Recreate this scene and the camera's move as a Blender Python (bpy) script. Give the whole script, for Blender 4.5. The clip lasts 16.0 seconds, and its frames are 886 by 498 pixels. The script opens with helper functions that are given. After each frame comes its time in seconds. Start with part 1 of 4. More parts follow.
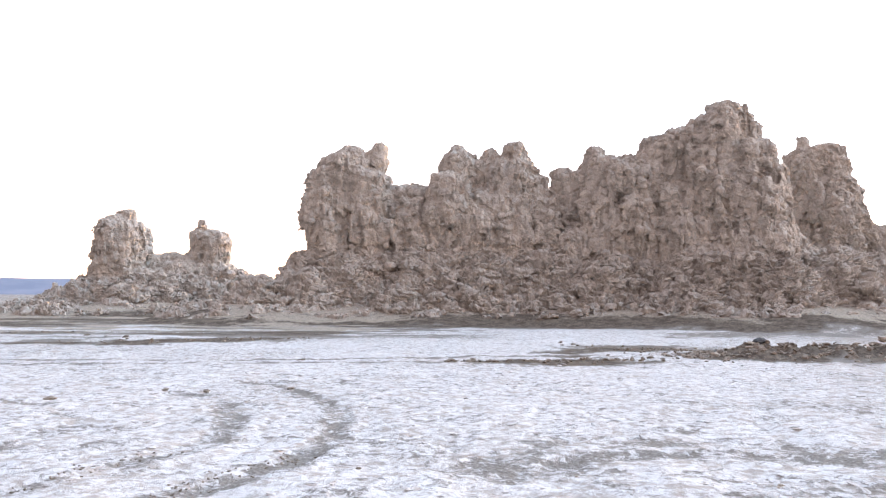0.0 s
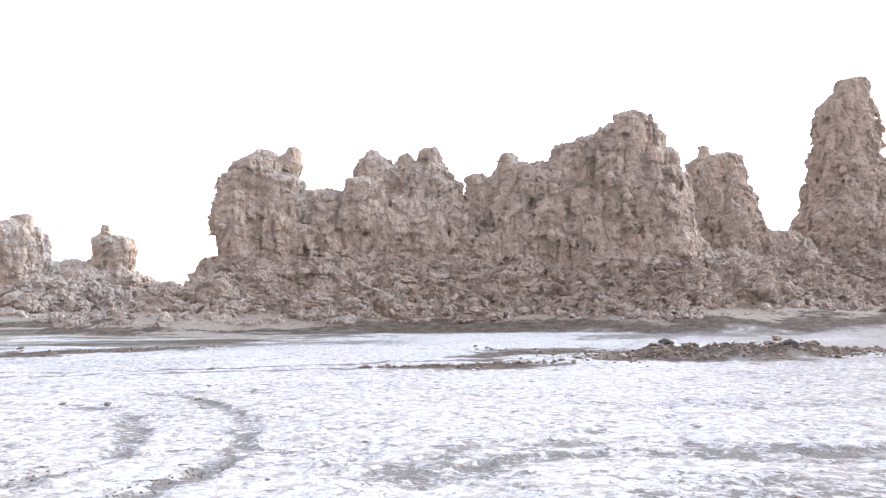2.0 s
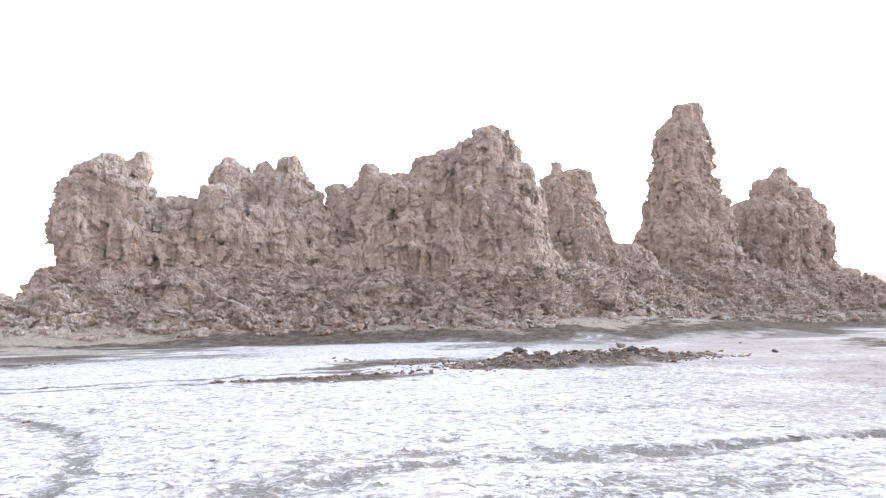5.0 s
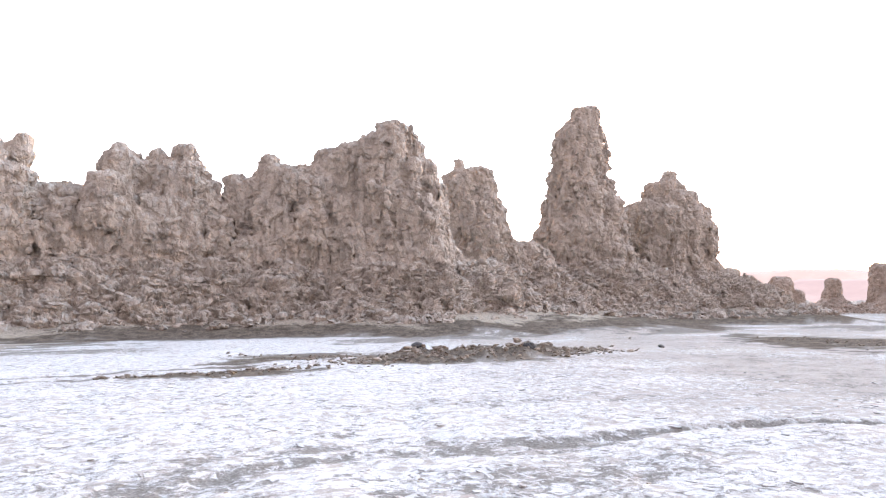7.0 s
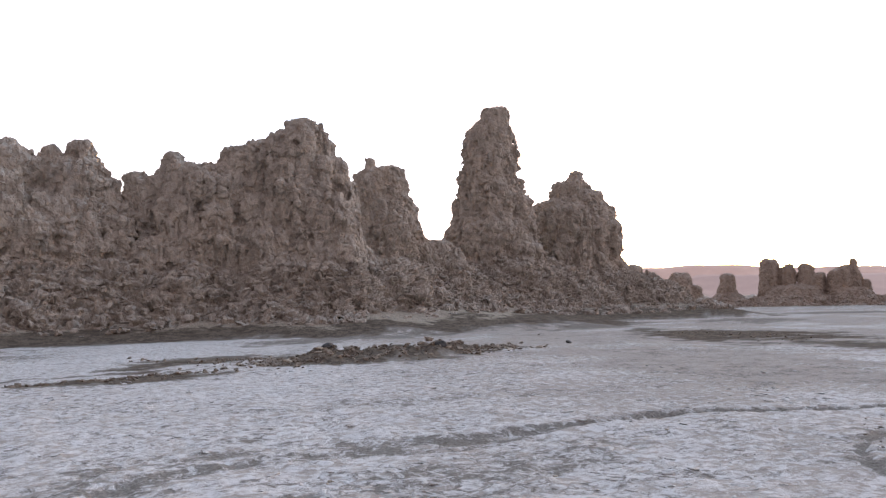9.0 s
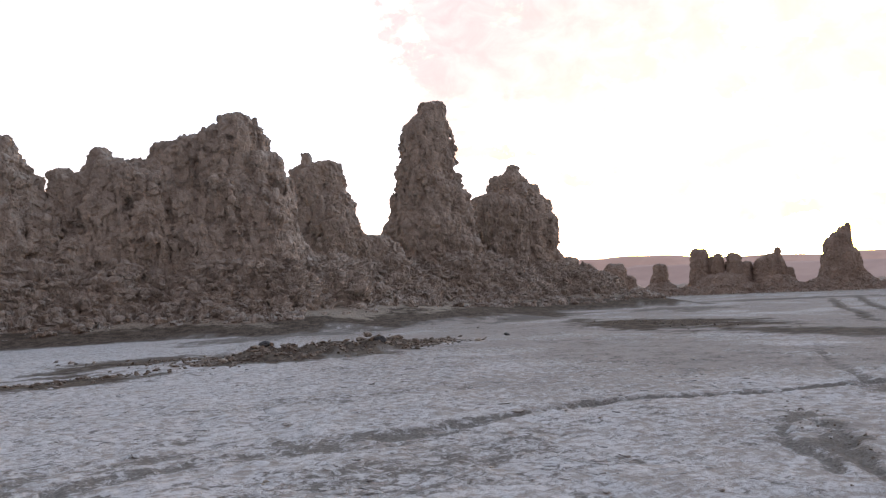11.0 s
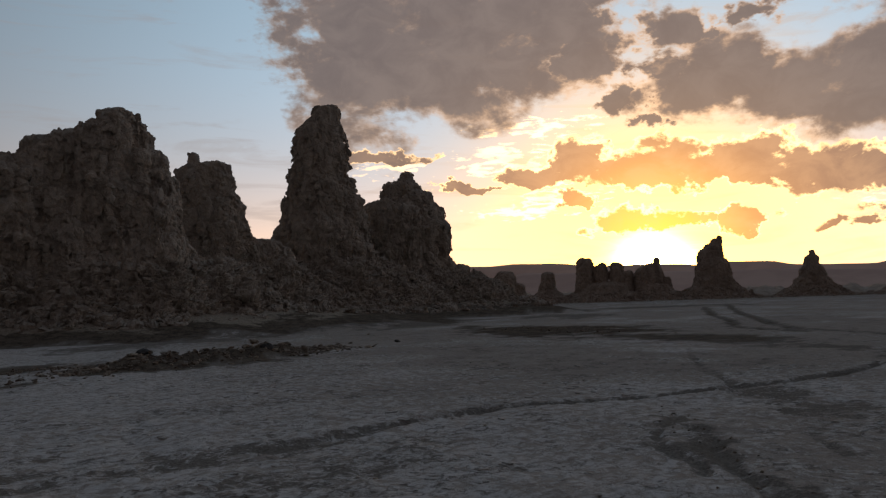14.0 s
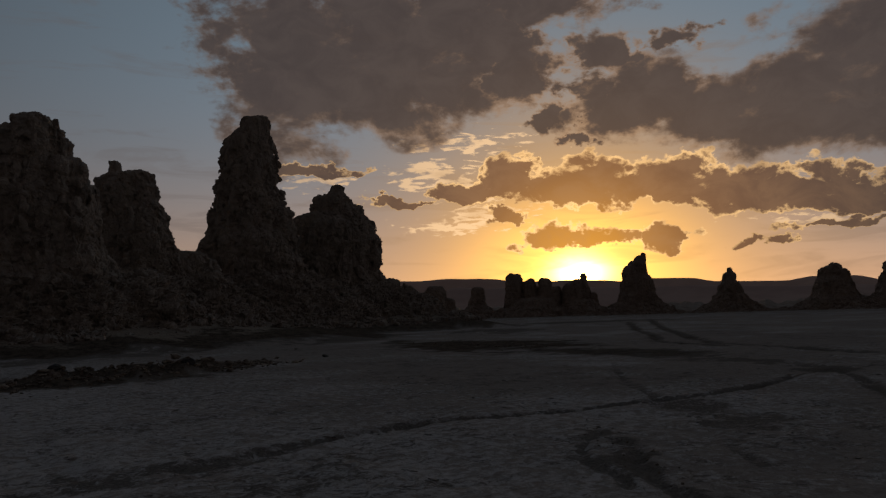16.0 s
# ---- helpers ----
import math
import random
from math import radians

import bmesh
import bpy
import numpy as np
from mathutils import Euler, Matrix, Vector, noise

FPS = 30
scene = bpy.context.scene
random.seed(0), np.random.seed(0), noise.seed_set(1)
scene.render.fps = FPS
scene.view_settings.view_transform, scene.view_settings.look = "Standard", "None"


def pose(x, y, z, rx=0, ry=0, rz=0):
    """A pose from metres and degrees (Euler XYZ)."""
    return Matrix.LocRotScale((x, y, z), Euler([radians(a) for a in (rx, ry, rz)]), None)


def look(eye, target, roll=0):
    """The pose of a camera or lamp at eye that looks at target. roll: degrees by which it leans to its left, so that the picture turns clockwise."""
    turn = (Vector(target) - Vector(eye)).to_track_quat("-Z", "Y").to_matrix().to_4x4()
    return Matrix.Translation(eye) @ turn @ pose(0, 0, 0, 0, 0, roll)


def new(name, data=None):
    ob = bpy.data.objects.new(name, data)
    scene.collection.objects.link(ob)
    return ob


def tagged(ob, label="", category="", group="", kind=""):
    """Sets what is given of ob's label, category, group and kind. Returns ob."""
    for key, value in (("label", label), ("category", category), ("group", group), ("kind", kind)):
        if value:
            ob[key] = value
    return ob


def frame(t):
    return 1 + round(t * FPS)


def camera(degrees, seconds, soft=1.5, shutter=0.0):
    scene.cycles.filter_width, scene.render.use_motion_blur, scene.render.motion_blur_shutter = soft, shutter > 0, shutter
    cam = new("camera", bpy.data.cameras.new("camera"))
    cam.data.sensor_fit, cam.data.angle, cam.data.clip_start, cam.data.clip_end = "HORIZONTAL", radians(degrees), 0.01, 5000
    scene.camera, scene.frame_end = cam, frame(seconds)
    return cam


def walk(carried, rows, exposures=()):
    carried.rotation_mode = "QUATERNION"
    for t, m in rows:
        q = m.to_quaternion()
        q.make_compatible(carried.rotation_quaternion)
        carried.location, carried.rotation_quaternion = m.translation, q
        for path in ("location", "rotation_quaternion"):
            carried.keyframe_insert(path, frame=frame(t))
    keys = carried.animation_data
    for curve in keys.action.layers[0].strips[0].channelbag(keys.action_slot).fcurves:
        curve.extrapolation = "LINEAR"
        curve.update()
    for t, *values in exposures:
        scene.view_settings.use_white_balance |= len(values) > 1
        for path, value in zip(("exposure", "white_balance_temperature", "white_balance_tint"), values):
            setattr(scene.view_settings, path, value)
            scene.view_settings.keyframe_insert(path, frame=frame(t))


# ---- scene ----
import itertools

# ---------------------------------------------------------------- camera
cam = camera(61.0, 16.0, soft=1.3)
PATH = [
    (0, (-0.000, -0.000, 1.483), (0.191, 19.958, 2.753), 0.41),
    (0.5, (0.009, 0.004, 1.483), (0.674, 19.949, 2.801), 0.24),
    (1, (0.022, 0.007, 1.486), (1.254, 19.924, 2.833), 0.16),
    (1.5, (0.034, -0.000, 1.484), (1.822, 19.873, 2.854), -0.07),
    (2, (0.044, 0.007, 1.488), (2.454, 19.811, 2.897), -0.23),
    (2.5, (0.064, 0.007, 1.486), (3.025, 19.733, 2.940), -0.29),
    (3, (0.075, 0.007, 1.485), (3.658, 19.626, 2.984), -0.36),
    (3.5, (0.090, 0.014, 1.481), (4.239, 19.516, 3.050), -0.39),
    (4, (0.106, 0.010, 1.490), (4.858, 19.370, 3.106), -0.51),
    (6.5, (0.153, -0.005, 1.489), (7.947, 18.345, 3.076), -0.45),
    (7, (0.178, 0.021, 1.482), (8.578, 18.108, 2.999), -0.25),
    (7.5, (0.181, 0.010, 1.487), (9.202, 17.797, 2.980), -0.42),
    (8, (0.180, -0.000, 1.487), (9.797, 17.472, 2.984), -0.59),
    (8.5, (0.192, 0.018, 1.482), (10.266, 17.231, 2.974), -0.83),
    (11, (0.241, -0.020, 1.487), (12.038, 16.080, 2.760), -2.28),
    (11.5, (0.253, -0.019, 1.477), (12.425, 15.803, 2.710), -2.47),
    (12, (0.265, 0.004, 1.475), (12.834, 15.512, 2.700), -2.52),
    (12.5, (0.283, 0.014, 1.470), (13.191, 15.239, 2.739), -2.42),
    (13, (0.327, 0.010, 1.486), (13.570, 14.940, 2.793), -2.45),
    (13.5, (0.323, 0.005, 1.498), (13.922, 14.612, 2.804), -2.17),
    (14, (0.323, 0.000, 1.507), (14.280, 14.263, 2.839), -1.87),
    (14.5, (0.334, -0.008, 1.514), (14.582, 13.960, 2.886), -1.74),
    (15, (0.338, -0.022, 1.531), (14.879, 13.633, 2.984), -1.60),
    (15.5, (0.352, 0.004, 1.517), (15.199, 13.309, 3.103), -1.54),
    (16, (0.391, 0.029, 1.497), (15.589, 12.923, 3.159), -1.67),
]
EXPOSURES = [  # seconds, stops, kelvin, tint
    (0.0, 3.63, 6780, 26), (2.0, 3.89, 6800, 26.5), (4.0, 3.99, 6780, 27), (6.5, 3.96, 6780, 27), (7.0, 3.90, 6780, 27), (7.5, 3.53, 6800, 27), (8.0, 3.19, 6800, 27.5),
    (8.5, 2.90, 6800, 27.5), (11.0, 2.21, 6800, 27.5), (12.5, 2.28, 6800, 27.5), (13.0, 1.7, 6800, 26.5), (13.5, 0.9, 6850, 24), (14.0, -0.22, 6900, 22.5),
    (14.5, -0.65, 6950, 23.5), (15.0, -1.08, 7000, 24), (15.5, -1.4, 7000, 25), (16.0, -1.8, 7050, 25.5),
]
walk(cam, [(t, look(eye, target, roll)) for t, eye, target, roll in PATH], EXPOSURES)

# ---------------------------------------------------------------- light
SUN_AZ, SUN_EL = 60.0, 2.6


class Nodes:
    """Short hand for building a node tree."""

    def __init__(self, tree):
        self.tree = tree
        tree.nodes.clear()

    def add(self, kind, **props):
        n = self.tree.nodes.new(kind)
        for k, v in props.items():
            if k == "operation":
                n.operation = v
            elif k == "blend_type":
                n.blend_type = v
            elif k == "data_type":
                n.data_type = v
            elif k == "clamp":
                n.use_clamp = v
            elif k == "attribute_name":
                n.attribute_name = v
        return n

    def put(self, socket, value):
        if hasattr(value, "is_output"):
            self.tree.links.new(value, socket)
        else:
            socket.default_value = value

    def math(self, op, a, b=0.0, c=0.0, clamp=False):
        n = self.add("ShaderNodeMath", operation=op, clamp=clamp)
        for s, v in zip(n.inputs, (a, b, c)):
            self.put(s, v)
        return n.outputs[0]

    def ramp(self, x, lo, hi, a=0.0, b=1.0):
        n = self.add("ShaderNodeMapRange")
        n.interpolation_type = "SMOOTHSTEP"
        for s, v in zip(n.inputs, (x, lo, hi, a, b)):
            self.put(s, v)
        return n.outputs[0]

    def mix(self, f, a, b, how="MIX"):
        n = self.add("ShaderNodeMix", data_type="RGBA", blend_type=how)
        self.put(n.inputs[0], f)
        for s, v in ((n.inputs[6], a), (n.inputs[7], b)):
            self.put(s, (*v, 1.0) if isinstance(v, tuple) and len(v) == 3 else v)
        return n.outputs[2]

    def noise(self, vec, scale, detail=4.0, rough=0.55, warp=0.0):
        n = self.add("ShaderNodeTexNoise")
        self.put(n.inputs["Vector"], vec)
        n.inputs["Scale"].default_value = scale
        n.inputs["Detail"].default_value = detail
        n.inputs["Roughness"].default_value = rough
        n.inputs["Distortion"].default_value = warp
        return n.outputs[0]

    def stretch(self, vec, sx, sy, sz):
        n = self.add("ShaderNodeVectorMath", operation="MULTIPLY")
        self.put(n.inputs[0], vec)
        n.inputs[1].default_value = (sx, sy, sz)
        return n.outputs[0]


world = bpy.data.worlds.new("evening_sky")
scene.world = world
world.use_nodes = True
W = Nodes(world.node_tree)
sky = W.add("ShaderNodeTexSky")
sky.sky_type = "NISHITA"
sky.sun_disc = False
sky.sun_elevation, sky.sun_rotation = radians(SUN_EL), radians(SUN_AZ)
sky.dust_density, sky.air_density, sky.ozone_density = 2.0, 1.0, 1.5
way = W.add("ShaderNodeTexCoord").outputs["Generated"]
sep = W.add("ShaderNodeSeparateXYZ")
W.put(sep.inputs[0], way)
dx, dy, dz = sep.outputs
flat = W.math("SQRT", W.math("ADD", W.math("MULTIPLY", dx, dx), W.math("MULTIPLY", dy, dy)))
az = W.math("DEGREES", W.math("ARCTAN2", dx, dy))
el = W.math("DIVIDE", dz, W.math("MAXIMUM", flat, 0.001))
plane = W.add("ShaderNodeCombineXYZ")
W.put(plane.inputs[0], W.math("MULTIPLY", az, 0.0175))
W.put(plane.inputs[1], W.math("MULTIPLY", el, 1.35))
plane = plane.outputs[0]
sun_way = Vector((math.sin(radians(SUN_AZ)), math.cos(radians(SUN_AZ)), math.tan(radians(SUN_EL)))).normalized()
dot = W.add("ShaderNodeVectorMath", operation="DOT_PRODUCT")
W.put(dot.inputs[0], way)
dot.inputs[1].default_value = sun_way
gamma = W.math("ARCCOSINE", W.math("MINIMUM", dot.outputs["Value"], 0.99999))


def fall(x, wide):
    """A bell: 1 at 0, falling off over `wide`."""
    q = W.math("DIVIDE", x, wide)
    return W.math("EXPONENT", W.math("MULTIPLY", W.math("MULTIPLY", q, q), -1.0))


up = W.math("MAXIMUM", el, 0.0)
low = W.math("EXPONENT", W.math("MULTIPLY", up, -11.0))


def light(total, amount, colour):
    """Adds a share of light of one colour."""
    n = W.add("ShaderNodeVectorMath", operation="SCALE")
    n.inputs[0].default_value = colour
    W.put(n.inputs["Scale"], amount)
    m = W.add("ShaderNodeVectorMath", operation="ADD")
    W.put(m.inputs[0], total)
    W.put(m.inputs[1], n.outputs[0])
    return m.outputs[0]


air = W.mix(W.ramp(el, 0.0, 0.9), (0.088, 0.078, 0.072), (0.044, 0.042, 0.044))
clear = W.math("MULTIPLY", fall(gamma, 0.85), W.math("SUBTRACT", 1.0, W.math("MULTIPLY", fall(gamma, 0.24), 0.75)))
clear = W.math("MULTIPLY", clear, W.ramp(el, 0.0, 0.32, 0.66, 1.0))
air = light(air, clear, (0.41, 0.77, 1.00))
air = light(air, W.math("MULTIPLY", low, fall(gamma, 0.95)), (2.35, 1.10, 0.16))
air = light(air, W.math("MULTIPLY", low, fall(gamma, 1.1)), (0.20, 0.19, 0.15))
air = light(air, fall(gamma, 0.19), (2.1, 1.15, 0.12))
# the haze draws the sun's glow out along the horizon
across = W.math("MULTIPLY", W.math("SUBTRACT", az, SUN_AZ), 0.0116)
above = W.math("SUBTRACT", el, math.tan(radians(SUN_EL)))
halo = W.math("SQRT", W.math("ADD", W.math("MULTIPLY", across, across), W.math("MULTIPLY", above, above)))
air = light(air, fall(halo, 0.070), (4.0, 2.2, 0.2))
air = light(air, fall(halo, 0.021), (25.0, 17.0, 6.0))


def drift(vec, amount):
    """An uneven push to and fro."""
    n = W.math("ADD", W.math("MULTIPLY", W.noise(vec, 14.0, 5.0, 0.62, 0.3), 1.0), W.math("MULTIPLY", W.noise(vec, 38.0, 3.0, 0.6), 0.55))
    return W.math("MULTIPLY", W.math("SUBTRACT", n, 0.775), amount)


other = W.add("ShaderNodeVectorMath", operation="ADD")
W.put(other.inputs[0], plane)
other.inputs[1].default_value = (3.7, 1.9, 0.0)
drift_az = W.math("ADD", az, drift(plane, 9.0))
drift_el = W.math("ADD", el, drift(other.outputs[0], 0.05))


def bank(az0, el0, wide, up, down):
    """A flat-based bank of cloud: 1 in its middle, 0 at its rim, below 0 outside."""
    u = W.math("DIVIDE", W.math("SUBTRACT", drift_az, az0), wide)
    v = W.math("SUBTRACT", drift_el, el0)
    v = W.math("MAXIMUM", W.math("DIVIDE", v, up), W.math("DIVIDE", v, -down))
    r = W.math("ADD", W.math("MULTIPLY", u, u), W.math("MULTIPLY", v, v))
    return W.math("MAXIMUM", W.math("SUBTRACT", 1.0, W.math("SQRT", r)), -1.2)


def banks(spots):
    total = None
    for spot in spots:
        b = bank(*spot)
        total = b if total is None else W.math("MAXIMUM", total, b)
    return total


deck = banks(((38.2, 0.31, 6.2, 0.26, 0.105), (44.0, 0.325, 8.0, 0.24, 0.100), (50.5, 0.335, 5.0, 0.20, 0.085), (54.6, 0.36, 3.6, 0.05, 0.04), (62.0, 0.335, 2.8, 0.035, 0.03), (61.0, 0.29, 2.4, 0.024, 0.02), (68.5, 0.345, 2.6, 0.014, 0.012),
              (59, 0.425, 6.5, 0.07, 0.05), (56, 0.315, 4.0, 0.05, 0.035), (58.5, 0.252, 1.8, 0.026, 0.02),
              (61, 0.219, 1.9, 0.009, 0.008), (65.5, 0.262, 6.2, 0.06, 0.04), (73.2, 0.235, 8.5, 0.085, 0.06), (80.5, 0.24, 8.0, 0.15, 0.07), (95, 0.28, 14, 0.12, 0.10), (116, 0.20, 18, 0.07, 0.05)))
heap = banks(((51.6, 0.154, 2.9, 0.022, 0.013), (54.6, 0.160, 2.6, 0.042, 0.018), (57.6, 0.152, 3.0, 0.034, 0.016), (69.4, 0.142, 3.2, 0.036, 0.020), (61.8, 0.148, 5.2, 0.052, 0.018), (66.5, 0.152, 4.0, 0.042, 0.020), (72.4, 0.130, 4.6, 0.046, 0.020), (76.6, 0.126, 3.2, 0.040, 0.018),
              (81, 0.113, 3.6, 0.030, 0.014), (54.8, 0.125, 1.6, 0.012, 0.008), (58.6, 0.090, 3.4, 0.030, 0.013), (61.6, 0.088, 2.6, 0.022, 0.011), (66.3, 0.081, 2.6, 0.024, 0.013), (77.5, 0.090, 4.4, 0.009, 0.006),
              (72, 0.075, 1.8, 0.009, 0.007), (40.8, 0.190, 3.8, 0.012, 0.008), (46.2, 0.143, 2.4, 0.006, 0.006)))


def lobes(vec, scale):
    """Round heads with creases between them."""
    n = W.noise(vec, scale, 2.0, 0.5, 0.2)
    return W.math("ABSOLUTE", W.math("MULTIPLY", W.math("SUBTRACT", n, 0.5), 4.0))


def total(*parts):
    out = parts[0]
    for p in parts[1:]:
        out = W.math("ADD", out, p)
    return out


def times(a, b):
    return W.math("MULTIPLY", a, b)


head = total(times(lobes(plane, 16.0), 0.22), times(lobes(plane, 40.0), 0.17))
nearness = fall(gamma, 0.24)
glowing = fall(gamma, 0.36)
dusk = W.mix(fall(gamma, 0.62), (0.124, 0.119, 0.126), (0.235, 0.192, 0.164))
# a thin sheet of rippled cloud
ripple = W.noise(W.stretch(plane, 0.55, 1.6, 1.0), 60.0, 3.0, 0.6, 0.6)
sheet = banks(((52.2, 0.223, 4.9, 0.024, 0.022), (49.5, 0.182, 4.8, 0.020, 0.022), (41, 0.176, 4.5, 0.016, 0.016), (50, 0.112, 4.5, 0.018, 0.014), (53, 0.130, 4.0, 0.02, 0.02), (77, 0.10, 5, 0.012, 0.012)))
thin = W.ramp(total(times(sheet, 0.6), times(W.math("SUBTRACT", ripple, 0.53), 2.4)), 0.12, 0.42, 0.0, 0.85)
whole = W.mix(thin, air, W.mix(glowing, (1.1, 0.90, 0.64), (3.6, 2.65, 1.4)))
# thin veils drawn out from the banks
veil = W.ramp(total(W.noise(W.stretch(plane, 0.7, 3.2, 1.0), 9.0, 6.0, 0.6, 0.8), times(fall(W.math("SUBTRACT", el, 0.12), 0.16), 0.07)), 0.54, 0.74, 0.0, 0.35)
whole = W.mix(veil, whole, W.mix(0.5, W.mix(nearness, (0.52, 0.50, 0.47), (4.2, 2.5, 0.75)), dusk))
# the high broken deck: soft grey, its torn rims lit from below
puff = W.noise(plane, 10.0, 8.0, 0.60, 0.25)
deep = total(times(W.math("MINIMUM", deck, 0.55), 1.35), times(W.math("SUBTRACT", puff, 0.50), 2.7), times(head, 0.6))
mottle = W.noise(plane, 17.0, 6.0, 0.62, 0.5)
grey = W.mix(W.ramp(mottle, 0.32, 0.68), W.mix(0.10, dusk, (0.0, 0.0, 0.0)), W.mix(0.28, dusk, (0.30, 0.26, 0.22)))
fringe = W.mix(glowing, (0.25, 0.21, 0.18), (1.5, 0.95, 0.48))
grey = W.mix(times(W.ramp(deep, 0.62, 0.10), W.ramp(mottle, 0.38, 0.62, 0.35, 0.95)), grey, fringe)
whole = W.mix(W.ramp(deep, -0.16, 0.46, 0.0, 0.97), whole, grey)
# heaps nearer the sun, crisp, with shining rims
knots = W.noise(plane, 22.0, 7.0, 0.60, 0.3)
dense = total(times(W.math("MINIMUM", heap, 0.45), 1.5), times(W.math("SUBTRACT", knots, 0.505), 2.2), times(head, 0.9))
body = W.mix(nearness, dusk, (0.66, 0.34, 0.17))
body = W.mix(fall(gamma, 0.10), body, (2.3, 1.1, 0.14))
body = W.mix(W.ramp(mottle, 0.36, 0.66, 0.0, 0.30), body, W.mix(glowing, (0.30, 0.25, 0.21), (1.3, 0.78, 0.36)))
shine = W.mix(glowing, (0.65, 0.53, 0.40), (4.2, 2.85, 1.15))
body = W.mix(times(W.ramp(dense, 0.50, 0.12), W.ramp(mottle, 0.36, 0.62, 0.45, 1.0)), body, shine)
whole = W.mix(W.ramp(dense, 0.0, 0.22), whole, body)
bg_sky = W.add("ShaderNodeBackground")
W.put(bg_sky.inputs[0], sky.outputs[0])
bg_sky.inputs[1].default_value = 0.012
bg_air = W.add("ShaderNodeBackground")
W.put(bg_air.inputs[0], whole)
allsky = W.add("ShaderNodeAddShader")
W.put(allsky.inputs[0], bg_sky.outputs[0])
W.put(allsky.inputs[1], bg_air.outputs[0])
W.put(W.add("ShaderNodeOutputWorld").inputs[0], allsky.outputs[0])

sun = new("sun", bpy.data.lights.new("sun", "SUN"))
sun.data.energy, sun.data.angle, sun.data.color = 0.015, radians(3.0), (1.0, 0.62, 0.3)
sun.matrix_world = look(sun_way * 100, (0, 0, 0))

# ---------------------------------------------------------------- materials


def material(name, rough=0.9):
    m = bpy.data.materials.new(name)
    m.use_nodes = True
    n = Nodes(m.node_tree)
    bsdf = n.add("ShaderNodeBsdfPrincipled")
    bsdf.inputs["Roughness"].default_value = rough
    bsdf.inputs["Specular IOR Level"].default_value = 0.2
    n.put(n.add("ShaderNodeOutputMaterial").inputs[0], bsdf.outputs[0])
    pos = n.add("ShaderNodeNewGeometry").outputs["Position"]
    return m, n, bsdf, pos


def bump(n, bsdf, height, strength, distance):
    b = n.add("ShaderNodeBump")
    b.inputs["Strength"].default_value = strength
    b.inputs["Distance"].default_value = distance
    n.put(b.inputs["Height"], height)
    n.put(bsdf.inputs["Normal"], b.outputs[0])


def rock_material(name, pale, dark, grain=1.0):
    m, n, bsdf, pos = material(name, 0.95)
    broad = n.noise(pos, 0.35 * grain, 3.0)
    streak = n.noise(n.stretch(pos, 1, 1, 0.3), 1.6 * grain, 5.0, 0.6)
    fine = n.noise(pos, 9.0 * grain, 5.0, 0.65)
    tone = n.math("ADD", n.math("MULTIPLY", streak, 0.6), n.math("MULTIPLY", fine, 0.4))
    col = n.mix(n.ramp(tone, 0.33, 0.67), dark, pale)
    col = n.mix(n.ramp(broad, 0.52, 0.75, 0.0, 0.35), col, n.mix(0.5, col, (0.36, 0.25, 0.17)))
    ashen = n.noise(n.stretch(pos, 1, 1, 0.6), 0.55 * grain, 4.0, 0.6)
    col = n.mix(n.ramp(ashen, 0.54, 0.72, 0.0, 0.45), col, n.mix(0.55, col, (0.30, 0.29, 0.285)))
    drip = n.noise(n.stretch(pos, 1, 1, 0.14), 3.2 * grain, 4.0, 0.6)
    col = n.mix(n.ramp(drip, 0.56, 0.70, 0.0, 0.30), col, n.mix(0.5, col, (0.60, 0.53, 0.45)))
    n.put(bsdf.inputs["Base Color"], col)
    chip = n.noise(pos, 4.0 * grain, 8.0, 0.7, 0.8)
    bump(n, bsdf, n.math("ADD", n.math("MULTIPLY", chip, 1.6), n.math("ADD", n.math("MULTIPLY", fine, 0.5), streak)), 0.6, 0.09 / grain)
    return m


TUFA = rock_material("tufa", (0.500, 0.436, 0.378), (0.318, 0.278, 0.244))
TALUS = rock_material("tufa_rubble", (0.470, 0.414, 0.364), (0.270, 0.237, 0.210), 1.3)
TUFA_FAR = rock_material("far_tufa", (0.42, 0.34, 0.285), (0.25, 0.20, 0.168), 0.4)
DARK_STONE = rock_material("dark_basalt", (0.10, 0.095, 0.095), (0.05, 0.048, 0.05), 2.0)
MUD_CLOD = rock_material("hard_mud", (0.30, 0.242, 0.195), (0.14, 0.112, 0.092), 2.0)
SALT_LUMP = rock_material("salt_lump", (0.60, 0.575, 0.565), (0.42, 0.395, 0.38), 3.0)
PALE_STONE = rock_material("pale_tufa", (0.50, 0.42, 0.34), (0.28, 0.22, 0.17), 2.0)

SALT, N, bsdf, pos = material("salt_crust", 0.9)
bsdf.inputs["Specular IOR Level"].default_value = 0.0
mud = N.add("ShaderNodeAttribute", attribute_name="mud").outputs["Fac"]
broad = N.noise(pos, 0.16, 5.0, 0.65, 0.8)
patch = N.noise(pos, 1.7, 6.0, 0.66, 0.6)
fleck = N.noise(pos, 8.0, 6.0, 0.68, 0.9)
clump = N.noise(pos, 6.5, 6.0, 0.72, 0.5)
crumb = N.noise(pos, 30.0, 3.0, 0.6)
dirt = N.math("ADD", N.math("ADD", N.math("MULTIPLY", fleck, 0.72), N.math("MULTIPLY", patch, 0.62)), N.math("ADD", N.math("MULTIPLY", broad, 0.27), N.math("MULTIPLY", mud, 0.52)))
dark = N.ramp(dirt, 0.81, 0.95)
bare = N.add("ShaderNodeAttribute", attribute_name="bare").outputs["Fac"]
